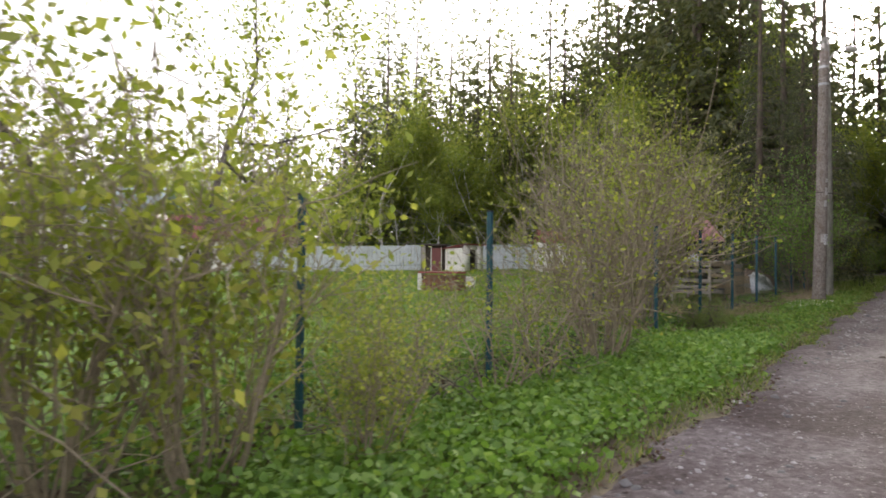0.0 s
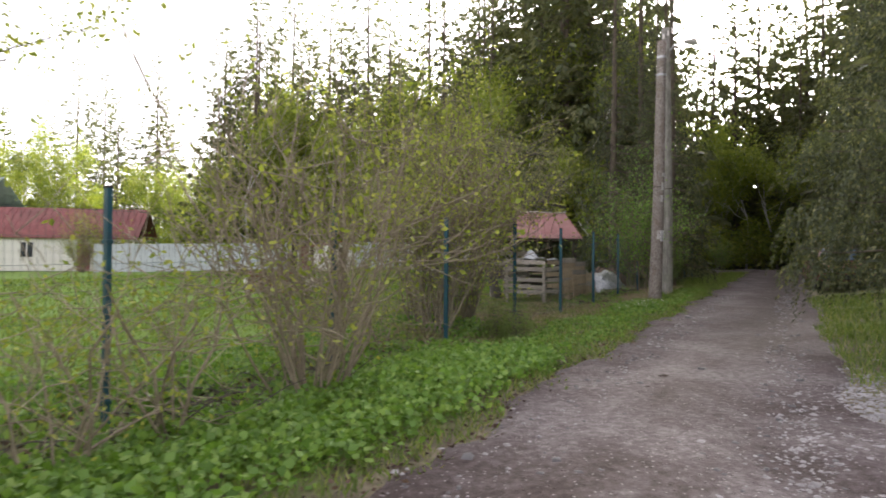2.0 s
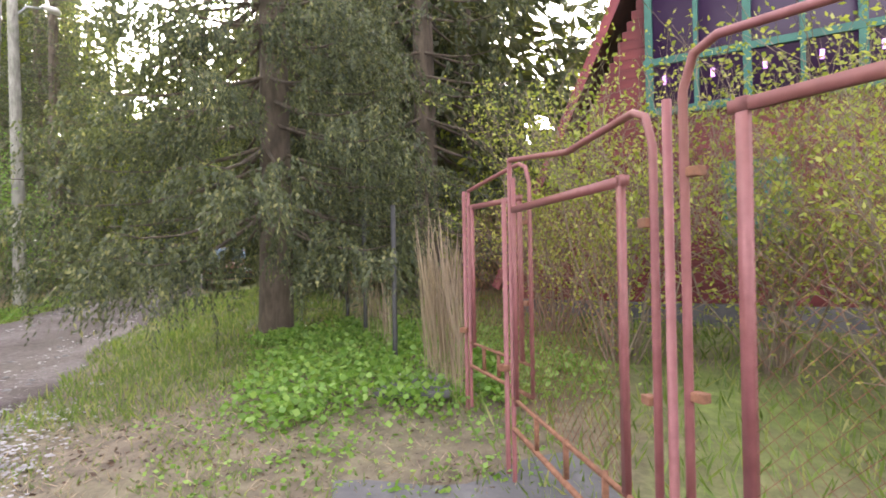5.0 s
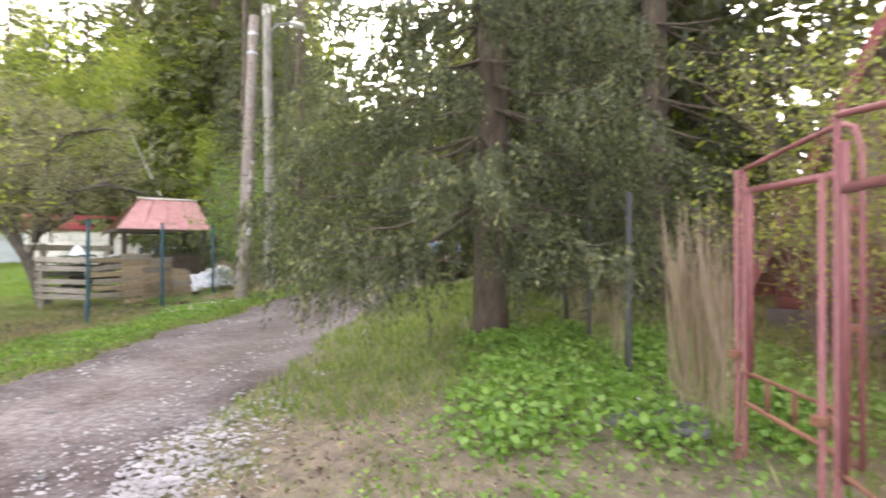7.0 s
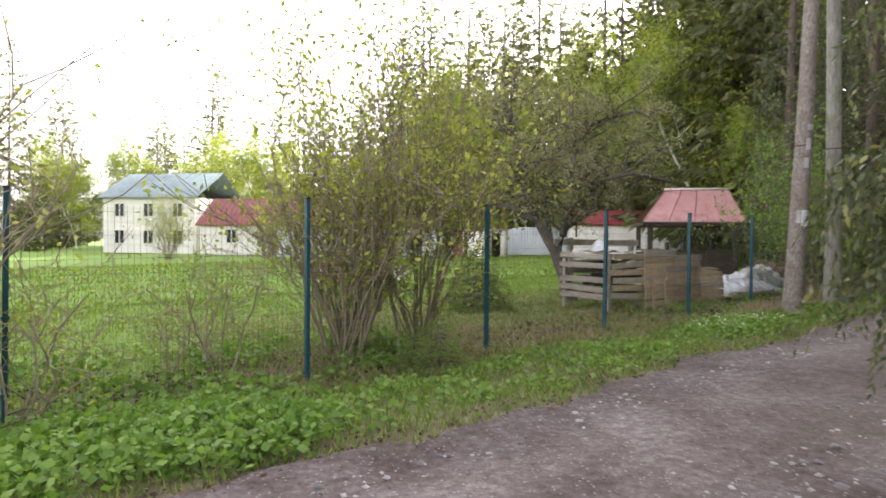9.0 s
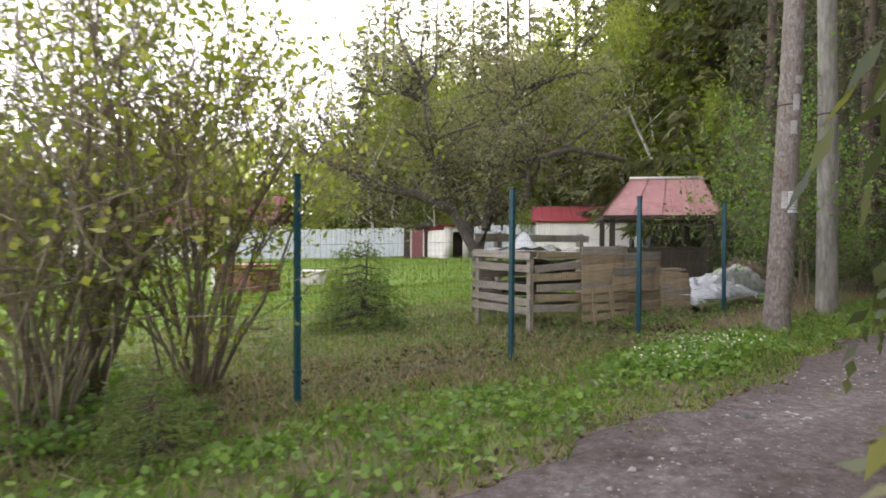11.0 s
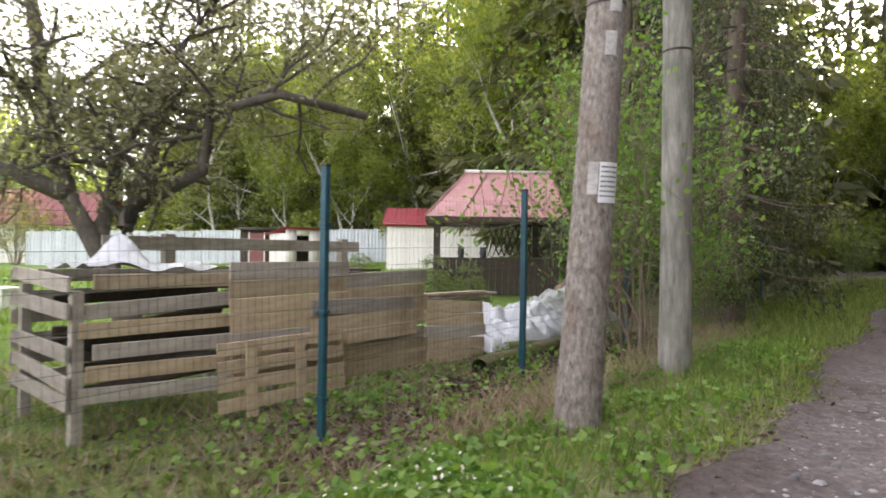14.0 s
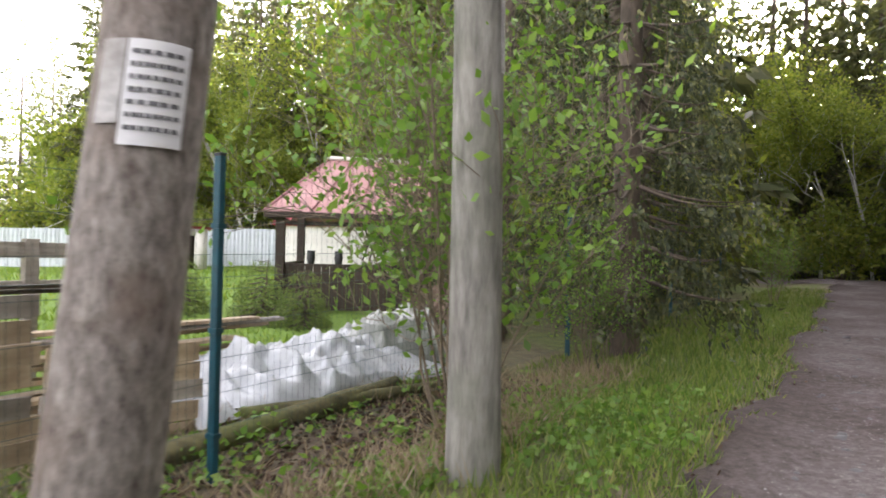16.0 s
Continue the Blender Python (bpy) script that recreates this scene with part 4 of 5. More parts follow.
def cable(a, b, sag):
    s = np.linspace(0, 1, 16)[:, None]
    pts = np.array(a) + (np.array(b) - np.array(a)) * s
    pts[:, 2] -= sag * 4 * (s * (1 - s))[:, 0]
    tagged(part("power_cable", Quads().tube(pts, [0.008] * 16, 4), M_BLACK), "thin black overhead cable", "cable")


cable((11.86, 17.4, 7.8), (34, 44, 8.2), 0.9)
cable((11.86, 17.4, 7.9), (18, 3, 6.0), 0.5)

# ------------------------------------------------------------------ pallets and boards
VP = -4.48


def fence_pose(u, v, z, rx=0, ry=0, rz=0):
    x, y = xy(u, v)
    return pose(x, y, z, 0, 0, ANG) @ pose(0, 0, 0, rx, ry, rz)


def board(w, h, t=0.022):
    return bevelled(w, t, h, 0.004)


zg = float(ground_uv(17.5, VP))
crate = thing("wooden_crate", "open slatted crate of old boards stacked with scrap", "crate", fence_pose(17.32, VP - 0.5, zg))
for lx in (-0.72, 0.72):
    for ly in (-0.5, 0.5):
        part("leg", bevelled(0.07, 0.07, 0.98, 0.006), M_OLDWOOD, crate, m=pose(lx, ly, -0.03))
for k in range(6):
    zz = 0.2 + k * 0.15
    part("slat", board(1.45, 0.1), M_PALE if k in (1, 3, 5) else M_OLDWOOD, crate, m=pose(0.0 + 0.04 * (k % 3), -0.56, zz, 0, RNG.normal(0, 2.6), 0))
    if k != 3:
        part("slat", board(1.1, 0.1), M_OLDWOOD, crate, m=pose(-0.78, 0, zz + RNG.normal(0, 0.01), 0, RNG.normal(0, 1.5), 90))
    part("slat", board(1.6, 0.1), M_OLDWOOD, crate, m=pose(0, 0.56, zz, 0, RNG.normal(0, 1), 0))
for k in range(9):
    part("scrap_board", board(1.3, 0.07, 0.03), M_DARKWOOD, crate, "dark scrap wood inside", pose(RNG.normal(0, 0.1), RNG.uniform(-0.4, 0.4), 0.25 + 0.07 * k, RNG.uniform(-40, 40), RNG.normal(0, 3), RNG.normal(0, 12)))
zp = float(ground_uv(18.4, VP))
pallet = thing("wooden_pallet", "pale wooden pallet leaning upright against the stack", "pallet", fence_pose(18.0, VP + 0.26, zp, -4))
for k in range(4):
    part("slat", board(1.15, 0.095), M_PALE, pallet, m=pose(0, 0, 0.06 + k * 0.135, 0, RNG.normal(0, 0.8), 0))
for lx in (-0.32, 0.12):
    part("batten", board(0.085, 0.56, 0.025), M_PALE, pallet, m=pose(lx, -0.026, 0.0))


def board_panel(w, rows, h, lean, u, v, z, label, tilt=0.0):
    """Wide sawn boards nailed edge over edge into one panel."""
    o = thing("board_panel", label, "board panel", fence_pose(u, v, z, lean, tilt, 0), group="board panels by the fence")
    for k in range(rows):
        part("board", board(w + RNG.normal(0, 0.02), h * 0.965, 0.02), M_OLDWOOD if k % 4 == 2 else M_PALE, o, m=pose(RNG.normal(0, 0.012), 0.004 * (k % 2) - 0.012 * k / rows, k * h, 3, RNG.normal(0, 1.0), 0))
    return o


board_panel(1.15, 7, 0.134, -2, 18.15, VP + 0.14, zp + 0.2, "panel of fresh sawn boards standing on edge")
board_panel(1.1, 7, 0.134, -2, 19.25, VP + 0.1, zp + 0.1, "panel of fresh sawn boards standing on edge")
board_panel(1.25, 3, 0.13, -3, 18.9, VP + 0.19, zp + 0.42, "short panel of sawn boards leaning on the others")
board_panel(1.0, 5, 0.132, -9, 20.3, VP + 0.12, zp + 0.04, "panel of sawn boards leaning askew", 4)


def long_board(u, v, z, w, rz, mat, label, ry=0.0, h=0.03, d=0.13):
    o = thing("loose_board", label, "board", fence_pose(u, v, z, 0, ry, rz), group="loose boards")
    part("plank", bevelled(w, d, h, 0.004), mat, o)


for k in range(14):
    long_board(20.4 + RNG.uniform(-0.5, 0.5), -5.0 - RNG.uniform(0, 0.5), zp + 0.02 + 0.05 * k, 3.2 + RNG.normal(0, 0.2), RNG.normal(0, 2.5), M_PALE if k % 3 else M_OLDWOOD, "long sawn board lying on the pile", RNG.normal(0, 0.3))
for k in range(5):
    long_board(18.6 + 0.4 * k, -5.6 - 0.15 * k, zp + 0.82 + 0.035 * k, 2.2, 20 + RNG.normal(0, 9), M_DARKWOOD, "dark old board lying across the stack", RNG.normal(0, 2))
long_board(19.2, -6.6, zp + 1.2, 3.4, 2, M_OLDWOOD, "grey rail of an old timber frame", 0, 0.14, 0.03)
long_board(19.2, -6.6, zp + 0.9, 3.4, 2, M_OLDWOOD, "grey rail of an old timber frame", 0, 0.1, 0.03)
for u in (18.2, 20.6):
    o = thing("timber_post", "pale square timber post behind the stack", "post", fence_pose(u, -6.66, zp - 0.05))
    part("shaft", bevelled(0.11, 0.11, 1.42, 0.006), M_OLDWOOD, o)


def tarp(u, v, lu, lv, h, seed, label, mat):
    """Crumpled plastic sheet over a heap."""
    n = 64
    a, b = np.meshgrid(np.linspace(-1, 1, n), np.linspace(-1, 1, n), indexing="ij")
    dome = np.clip(1 - np.abs(a) ** 2.6, 0, 1) * np.clip(1 - np.abs(b) ** 2.2, 0, 1)
    zz = np.zeros_like(a)
    for i in range(n):
        for j in range(n):
            c = Vector((a[i, j] * lu * 1.3 + seed, b[i, j] * lv * 1.3, seed))
            zz[i, j] = noise.ridged_multi_fractal(c * 2.1, 1.0, 2.2, 4, 0.9, 2.0) * 0.17 + noise.noise(c * 1.9) * 0.12 + abs(noise.noise(c * 5.5)) * 0.14
    edge_n = 1 + 0.12 * np.sin(5 * a + seed) * np.abs(b) + 0.1 * np.sin(4 * b + seed) * np.abs(a)
    uu_, vv_ = u + a * lu * edge_n, v + b * lv * edge_n
    x, y = xy(uu_, vv_)
    z = ground_uv(uu_, vv_) + 0.02 + dome ** 0.6 * h * (0.8 + 0.5 * zz / 0.2 * 0.3) + zz * dome ** 0.3 * 0.7
    i, j = np.meshgrid(np.arange(n - 1), np.arange(n - 1), indexing="ij")
    f = np.stack([i * n + j, (i + 1) * n + j, (i + 1) * n + j + 1, i * n + j + 1], -1)[..., ::-1]
    ob = part("plastic_sheet", Quads().add(np.stack([x, y, z], -1), f), mat, smooth=True)
    tagged(ob, label, "plastic sheet")


tarp(22.0, -4.85, 1.35, 0.66, 0.24, 3, "crumpled milky plastic sheet over a heap of boards", M_TARP)
tarp(23.7, -4.9, 0.95, 0.55, 0.42, 8, "grey-green plastic sheet over a low heap", surface("dull_plastic_sheet", (0.25, 0.27, 0.25), (0.42, 0.43, 0.4), 5, 0.35, bump_s=0.5))
tarp(25.2, -5.3, 1.0, 0.7, 0.5, 13, "brown heap of earth and rubble", surface("brown_rubble", (0.1, 0.07, 0.05), (0.2, 0.14, 0.1), 9, 0.95, bump_s=0.8))
topsheet = Quads()
n = 24
a, b = np.meshgrid(np.linspace(-0.6, 0.6, n), np.linspace(-0.45, 0.45, n), indexing="ij")
zz = np.array([[noise.noise((p * 4, q_ * 4, 5)) * 0.07 for p, q_ in zip(r1, r2)] for r1, r2 in zip(a, b)])
zz += 0.25 * np.exp(-((a + 0.25) ** 2 + b ** 2) / 0.03)
i, j = np.meshgrid(np.arange(n - 1), np.arange(n - 1), indexing="ij")
topsheet.add(np.stack([a, b, zz + 0.08], -1), np.stack([i * n + j, (i + 1) * n + j, (i + 1) * n + j + 1, i * n + j + 1], -1))
tagged(part("plastic_sheet", topsheet, M_TARP, m=fence_pose(17.3, VP - 0.55, zg + 1.0), smooth=True), "crumpled clear plastic lying on the crate", "plastic sheet")

# ------------------------------------------------------------------ gazebo
GX, GY, GZ = 11.0, 26.8, 0.36
gaz = thing("gazebo", "dark timber gazebo with a faded red hipped roof", "gazebo", pose(GX, GY, GZ))
for lx in (-1.35, 1.35):
    for ly in (-1.4, 1.4):
        part("post", bevelled(0.16, 0.16, 1.85, 0.008), M_DARKWOOD, gaz, m=pose(lx, ly, 0))
E2, R2, ZE, ZR = 1.62, 0.62, 1.8, 3.0
roof = Quads()
cs = [(-E2, -E2, ZE), (E2, -E2, ZE), (E2, E2, ZE), (-E2, E2, ZE)]
RR = 1.45
rs = [(-R2, 0, ZR), (RR, 0, ZR)]
for off in (0, -0.04):
    sh = [(x, y, z + off) for x, y, z in cs + rs]
    roof.add(sh, [(0, 1, 5, 4), (2, 3, 4, 5), (1, 2, 5, 5), (3, 0, 4, 4)])
ro = part("roof", roof, M_REDROOF, gaz, "faded red sheet-metal roof with standing seams")
for t in (0.0, 0.25, 0.5, 0.75, 1.0):
    e, r = -E2 + 2 * E2 * t, -R2 + (RR + R2) * t
    part("seam", Quads().tube([(e, -E2, ZE + 0.015), (r, 0, ZR + 0.015)], [0.022, 0.022], 4), M_REDROOF, ro)
part("ridge_cap", Quads().tube([(-R2 - 0.05, 0, ZR + 0.02), (RR + 0.05, 0, ZR + 0.02)], [0.05, 0.05], 6), M_WHITE, ro, "pale ridge cap")
for sx, sy, L, rz in ((0, -E2, 2 * E2, 0), (0, E2, 2 * E2, 0), (-E2, 0, 2 * E2, 90), (E2, 0, 2 * E2, 90)):
    part("eave_board", bevelled(L, 0.03, 0.1, 0.004), M_DARKWOOD, gaz, m=pose(sx * 0.99, sy * 0.99, ZE - 0.11, 0, 0, rz))
for sx, sy, rz in ((0, -1.4, 0), (-1.35, 0, 90), (1.35, 0, 90)):
    for k in range(18):
        part("parapet_board", bevelled(0.142, 0.025, 0.8, 0.004), M_DARKWOOD, gaz, m=pose(sx, sy, 0.02, 0, 0, rz) @ pose(-1.28 + k * 0.15, 0, 0))
    part("parapet_rail", bevelled(2.75, 0.1, 0.05, 0.005), M_DARKWOOD, gaz, m=pose(sx, sy, 0.82, 0, 0, rz))
for k in range(9):
    part("lattice_bar", Quads().tube([(0.05 + 0.15 * k, 1.38, 0.9), (0.35 + 0.15 * k, 1.38, 1.75)], [0.018] * 2, 4), M_DARKWOOD, gaz)
    part("lattice_bar", Quads().tube([(0.35 + 0.15 * k, 1.4, 0.9), (0.05 + 0.15 * k, 1.4, 1.75)], [0.018] * 2, 4), M_DARKWOOD, gaz)
for k, px in enumerate((-0.8, -0.3)):
    o = thing("flower_pot", "small black pot standing on the parapet", "pot", pose(GX + px, GY - 1.4, GZ + 0.87))
    part("pot", Quads().tube([(0, 0, 0), (0, 0, 0.13), (0, 0, 0.15), (0, 0, 0.24)], [0.06, 0.085, 0.07, 0.075], 8), M_BLACK, o)

# ------------------------------------------------------------------ sheds and houses


def plank_wall(parent, w, h, mat, m, step=0.2, t=0.03, along=True, name="wall_board"):
    """A wall of separate boards, upright or lying."""
    n = max(1, round((w if along else h) / step))
    s = (w if along else h) / n
    me = bevelled(s - 0.006, t, h, 0.004) if along else bevelled(w, t, s - 0.006, 0.004)
    for k in range(n):
        off = pose(-w / 2 + (k + 0.5) * s, 0, 0) if along else pose(0, 0, k * s)
        part(name, me, mat, parent, m=m @ off)


def gable_roof(parent, w, d, z, rise, mat, m, over=0.25, t=0.06):
    q_ = Quads()
    x, y = w / 2 + over, d / 2 + over
    for o in (0, -t):
        q_.add([(-x, -y, z + o - 0.08), (x, -y, z + o - 0.08), (x, 0, z + rise + o), (-x, 0, z + rise + o), (x, y, z + o - 0.08), (-x, y, z + o - 0.08)], [(0, 1, 2, 3), (3, 2, 4, 5)])
    r = part("roof", q_, mat, parent, m=m)
    for k in range(int(2 * x / 0.5) + 1):
        xs = -x + 0.5 * k
        part("roof_seam", Quads().tube([(xs, -y, z - 0.07), (xs, 0, z + rise + 0.01)], [0.018] * 2, 4), mat, r)
    return r


def inner(parent, w, d, h, mat, m=None):
    part("wall", Quads().box(w - 0.06, d - 0.06, h, m), mat, parent, "wall behind the boards")


shed = thing("garden_shed", "long white sided shed with a dark red roof", "shed", pose(11.2, 40.6, 0.42))
inner(shed, 7.6, 4.0, 2.1, M_WHITE)
plank_wall(shed, 7.6, 2.1, M_WHITE, pose(0, -2.0, 0.03), 0.24)
plank_wall(shed, 4.0, 2.1, M_WHITE, pose(-3.8, 0, 0.03, 0, 0, 90), 0.24)
gable_roof(shed, 7.6, 4.0, 2.15, 0.8, M_REDROOF2, pose(0, 0, 0), 0.2)

out = thing("outhouse", "small white boarded outhouse with an open dark doorway", "outhouse", pose(2.3, 42.6, 0.2, 0, 0, 38))
for sx, w in ((-0.62, 0.56), (0.62, 0.56)):
    part("front_wall", Quads().box(w, 0.06, 2.1, pose(sx, -1.0, 0)), M_WHITE, out)
part("lintel", Quads().box(0.72, 0.06, 0.3, pose(0, -1.0, 1.8)), M_WHITE, out)
plank_wall(out, 2.0, 1.9, M_WHITE, pose(0.9, 0, 0, 0, 0, 90), 0.16, 0.03, False)
plank_wall(out, 2.0, 1.9, M_WHITE, pose(-0.9, 0, 0, 0, 0, 90), 0.16, 0.03, False)
plank_wall(out, 1.8, 1.85, M_WHITE, pose(0, 1.0, 0), 0.16, 0.03, False)
# added dark sheet: gives the open doorway its inner shade by colour
part("door_dark", Quads().box(1.6, 0.03, 1.8, pose(0, -0.3, 0)), M_DARKWOOD, out, "dark sheet standing in for the shade inside the doorway")
part("roof", Quads().add([(-1.1, -1.2, 2.2), (1.1, -1.2, 2.2), (1.1, 1.2, 1.9), (-1.1, 1.2, 1.9), (-1.1, -1.2, 2.12), (1.1, -1.2, 2.12), (1.1, 1.2, 1.82), (-1.1, 1.2, 1.82)], [(0, 1, 2, 3), (4, 5, 6, 7), (0, 1, 5, 4), (1, 2, 6, 5), (2, 3, 7, 6), (3, 0, 4, 7)]), M_REDROOF2, out, "thin dark red roof")
hut = thing("tool_hut", "brown timber hut with a white-framed door", "shed", pose(0.1, 43.6, 0.2, 0, 0, 15))
inner(hut, 1.6, 1.5, 2.1, M_OLDWOOD)
plank_wall(hut, 1.6, 2.1, M_DARKWOOD, pose(0, -0.78, 0), 0.16)
dr = part("door", bevelled(0.7, 0.04, 1.85, 0.005), M_REDPAINT, hut, "brown door", pose(0, -0.82, 0.05))
for dx in (-0.38, 0.38):
    part("door_frame", bevelled(0.07, 0.05, 1.95, 0.004), M_WHITE, dr, m=pose(dx, 0, -0.03))
part("roof", Quads().box(2.0, 2.0, 0.08, pose(0, 0, 2.12, 4)), M_DARKWOOD, hut)

back = thing("sheet_fence", "pale grey corrugated metal fence behind the meadow", "fence", pose(0, 0, 0))
cor = Quads()
xs = np.linspace(0, 2.0, 41)
prof = np.where((np.arange(41) // 2) % 2, 0.02, -0.02)
vs_ = np.concatenate([np.c_[xs, prof, np.zeros(41)], np.c_[xs, prof, np.full(41, 1.95)]])
cor.add(vs_, [(k, k + 1, k + 42, k + 41) for k in range(40)])
cor.add(vs_ + np.array([0, 0.006, 0]), [(k + 41, k + 42, k + 1, k) for k in range(40)])
cor_me = cor.mesh("sheet")
for k in range(14):
    part("sheet", cor_me, M_GREYFENCE, back, m=pose(-14 + 2.0 * k, 46.4, float(ground_at(-13 + 2 * k, 46.4)) + 0.02))
for k in range(15):
    part("post", bevelled(0.08, 0.06, 2.05, 0.004), M_GREYFENCE, back, m=pose(-14 + 2.0 * k, 46.5, float(ground_at(-14 + 2 * k, 46.4))))


def window(parent, m, w, h, frame_mat, glass=None):
    o = part("window", bevelled(w, 0.05, h, 0.004), glass or M_DARKGLASS, parent, "dark window pane", m)
    for dx in (-w / 2, 0, w / 2):
        part("frame", bevelled(0.07, 0.07, h + 0.08, 0.004), frame_mat, o, m=pose(dx, -0.02, -0.04))
    for dz in (-0.04, h):
        part("frame", bevelled(w + 0.1, 0.07, 0.07, 0.004), frame_mat, o, m=pose(0, -0.02, dz))


HZ = float(ground_at(-17.6, 50))
house = thing("bungalow", "low white bungalow with an old red sheet roof", "house", pose(-17.6, 52.5, HZ))
inner(house, 10.2, 5, 2.5, M_WHITE)
plank_wall(house, 10.2, 2.5, M_WHITE, pose(0, -2.5, 0), 0.3)
gable_roof(house, 10.2, 5, 2.55, 2.3, M_OLDROOF, pose(0, 0, 0), 0.3)
for wx in (-2.2, 3.6):
    window(house, pose(wx, -2.54, 1.0), 0.9, 1.1, M_WHITE)
part("door", bevelled(0.9, 0.06, 2.0, 0.005), M_REDPAINT, house, "brown door", pose(1.6, -2.54, 0.05))
HZ = float(ground_at(-29, 56))
house = thing("two_storey_house", "white two-storey house with a grey-green roof", "house", pose(-30.5, 58, HZ))
inner(house, 9.5, 8, 5.2, M_WHITE)
plank_wall(house, 9.5, 5.2, M_WHITE, pose(0, -4, 0), 0.3, 0.03, False)
gable_roof(house, 9.5, 8, 5.25, 2.6, M_BLUEROOF, pose(0, 0, 0), 0.4)
for wx in (-3, 0, 3):
    for wz in (0.9, 3.4):
        window(house, pose(wx, -4.04, wz), 1.0, 1.2, M_WHITE)

# brick stack and box in the meadow
o = thing("brick_stack", "low stack of brown bricks under a red lid", "brick stack", at(0.35, 21.2, 0, -25))
bm_ = bevelled(0.25, 0.12, 0.065, 0.004)
for r in range(8):
    for c in range(5):
        part("brick", bm_, M_BRICK, o, m=pose(-0.52 + c * 0.26 + (0.04 if r % 2 else 0), -0.3, r * 0.07))
    for c in range(3):
        part("brick", bm_, M_BRICK, o, m=pose(0.63, -0.1 + c * 0.26, r * 0.07, 0, 0, 90))
part("core", Quads().box(1.2, 0.6, 0.54, pose(0, 0.05, 0)), M_BRICK, o)
part("side_post", bevelled(0.16, 0.3, 0.6, 0.006), M_WHITE, o, "white end block", pose(-0.72, -0.25, 0))
part("lid", bevelled(1.5, 0.9, 0.06, 0.006), M_REDROOF2, o, "red sheet lid", pose(0, 0, 0.61))
o = thing("white_box", "white box standing in the meadow grass", "box", at(1.3, 23.2, 0, -10))
part("body", bevelled(0.75, 0.5, 0.36, 0.012), M_WHITE, o)
part("lid", bevelled(0.79, 0.54, 0.05, 0.01), M_WHITE, o, m=pose(0, 0, 0.362))

# ------------------------------------------------------------------ the red steep-roofed house
hx = 14.0
hg = float(ground_at(hx, 2)) - 0.05
HC, HH, SL = 0.9, 9.6, 2.05
red = thing("steep_roof_house", "dark red boarded house with a steep roof", "house", pose(hx, HC, hg))
base = part("foundation", bevelled(0.3, 8.6, 0.35, 0.01), M_CONCRETE, red, "low grey concrete footing", pose(0.2, 0, 0))
zs = 0.36
while zs < HH - 0.6:
    half = min(4.2, (HH - zs) / SL - 0.22)
    part("wall_board", bevelled(0.03, 2 * half, 0.136, 0.004), M_REDHOUSE, red, m=pose(0.1 + 0.004, 0, zs, 0, -3, 0))
    zs += 0.14
part("wall", Quads().add([(0.13, -4.2, 0.3), (0.13, 4.2, 0.3), (0.13, 0.12, HH - 0.4), (0.13, -0.12, HH - 0.4)], [(0, 1, 2, 3)]).add([(6, -4.2, 0.3), (6, 4.2, 0.3), (6, 0.12, HH - 0.4), (6, -0.12, HH - 0.4)], [(3, 2, 1, 0)]), M_REDHOUSE, red, "wall behind the boards")
for sgn in (-1, 1):
    yb = sgn * (HH - 0.5) / SL
    q_ = Quads()
    nrm = Vector((0, sgn * SL, 1)).normalized() * 0.14
    A0, B0 = Vector((-0.12, yb, 0.5)), Vector((-0.12, 0, HH))
    A1, B1 = Vector((6.6, yb, 0.5)), Vector((6.6, 0, HH))
    q_.add([A0, B0, B1, A1, A0 + nrm, B0 + nrm, B1 + nrm, A1 + nrm], [(0, 1, 2, 3), (7, 6, 5, 4), (0, 1, 5, 4), (3, 2, 6, 7), (0, 3, 7, 4), (1, 2, 6, 5)])
    part("roof", q_, M_REDHOUSE, red, "steep dark red roof slope")
# window band under the gable with violet lamps behind
WY0, WZ0, WZ1 = 2.05, 3.05, 4.75
wn_ = part("gable_window", Quads().box(0.05, 3.7, WZ1 - WZ0, pose(0.055, 0.2, WZ0)), M_PURPLE, red, "window lit violet by grow lamps")
for k in range(7):
    part("frame", bevelled(0.08, 0.1 if k % 2 == 0 else 0.06, WZ1 - WZ0, 0.006), M_GREENFRAME, wn_, "dark green window frame", pose(0.01, WY0 - k * 0.62, WZ0))
for zz in (WZ0 - 0.08, WZ0 + 0.62, WZ1 - 0.02):
    part("frame", bevelled(0.08, 3.85, 0.1, 0.006), M_GREENFRAME, wn_, "dark green window frame", pose(0.005, 0.2, zz))
for k in range(5):
    part("lamp", bevelled(0.02, 0.05, 0.12, 0.006), M_GLOW, wn_, "small violet lamp", pose(0.02, 1.85 - 0.62 * k, WZ0 + 0.35))
sh = part("shutter", bevelled(0.05, 0.8, 1.1, 0.006), M_GREENFRAME, red, "dark green slatted shutter", pose(0.04, 0.75, 1.15))
for k in range(11):
    part("slat", bevelled(0.03, 0.68, 0.07, 0.004), M_GREENFRAME, sh, m=pose(-0.03, 0, 0.05 + 0.095 * k, 0, 25, 0))

# ------------------------------------------------------------------ red tube gates


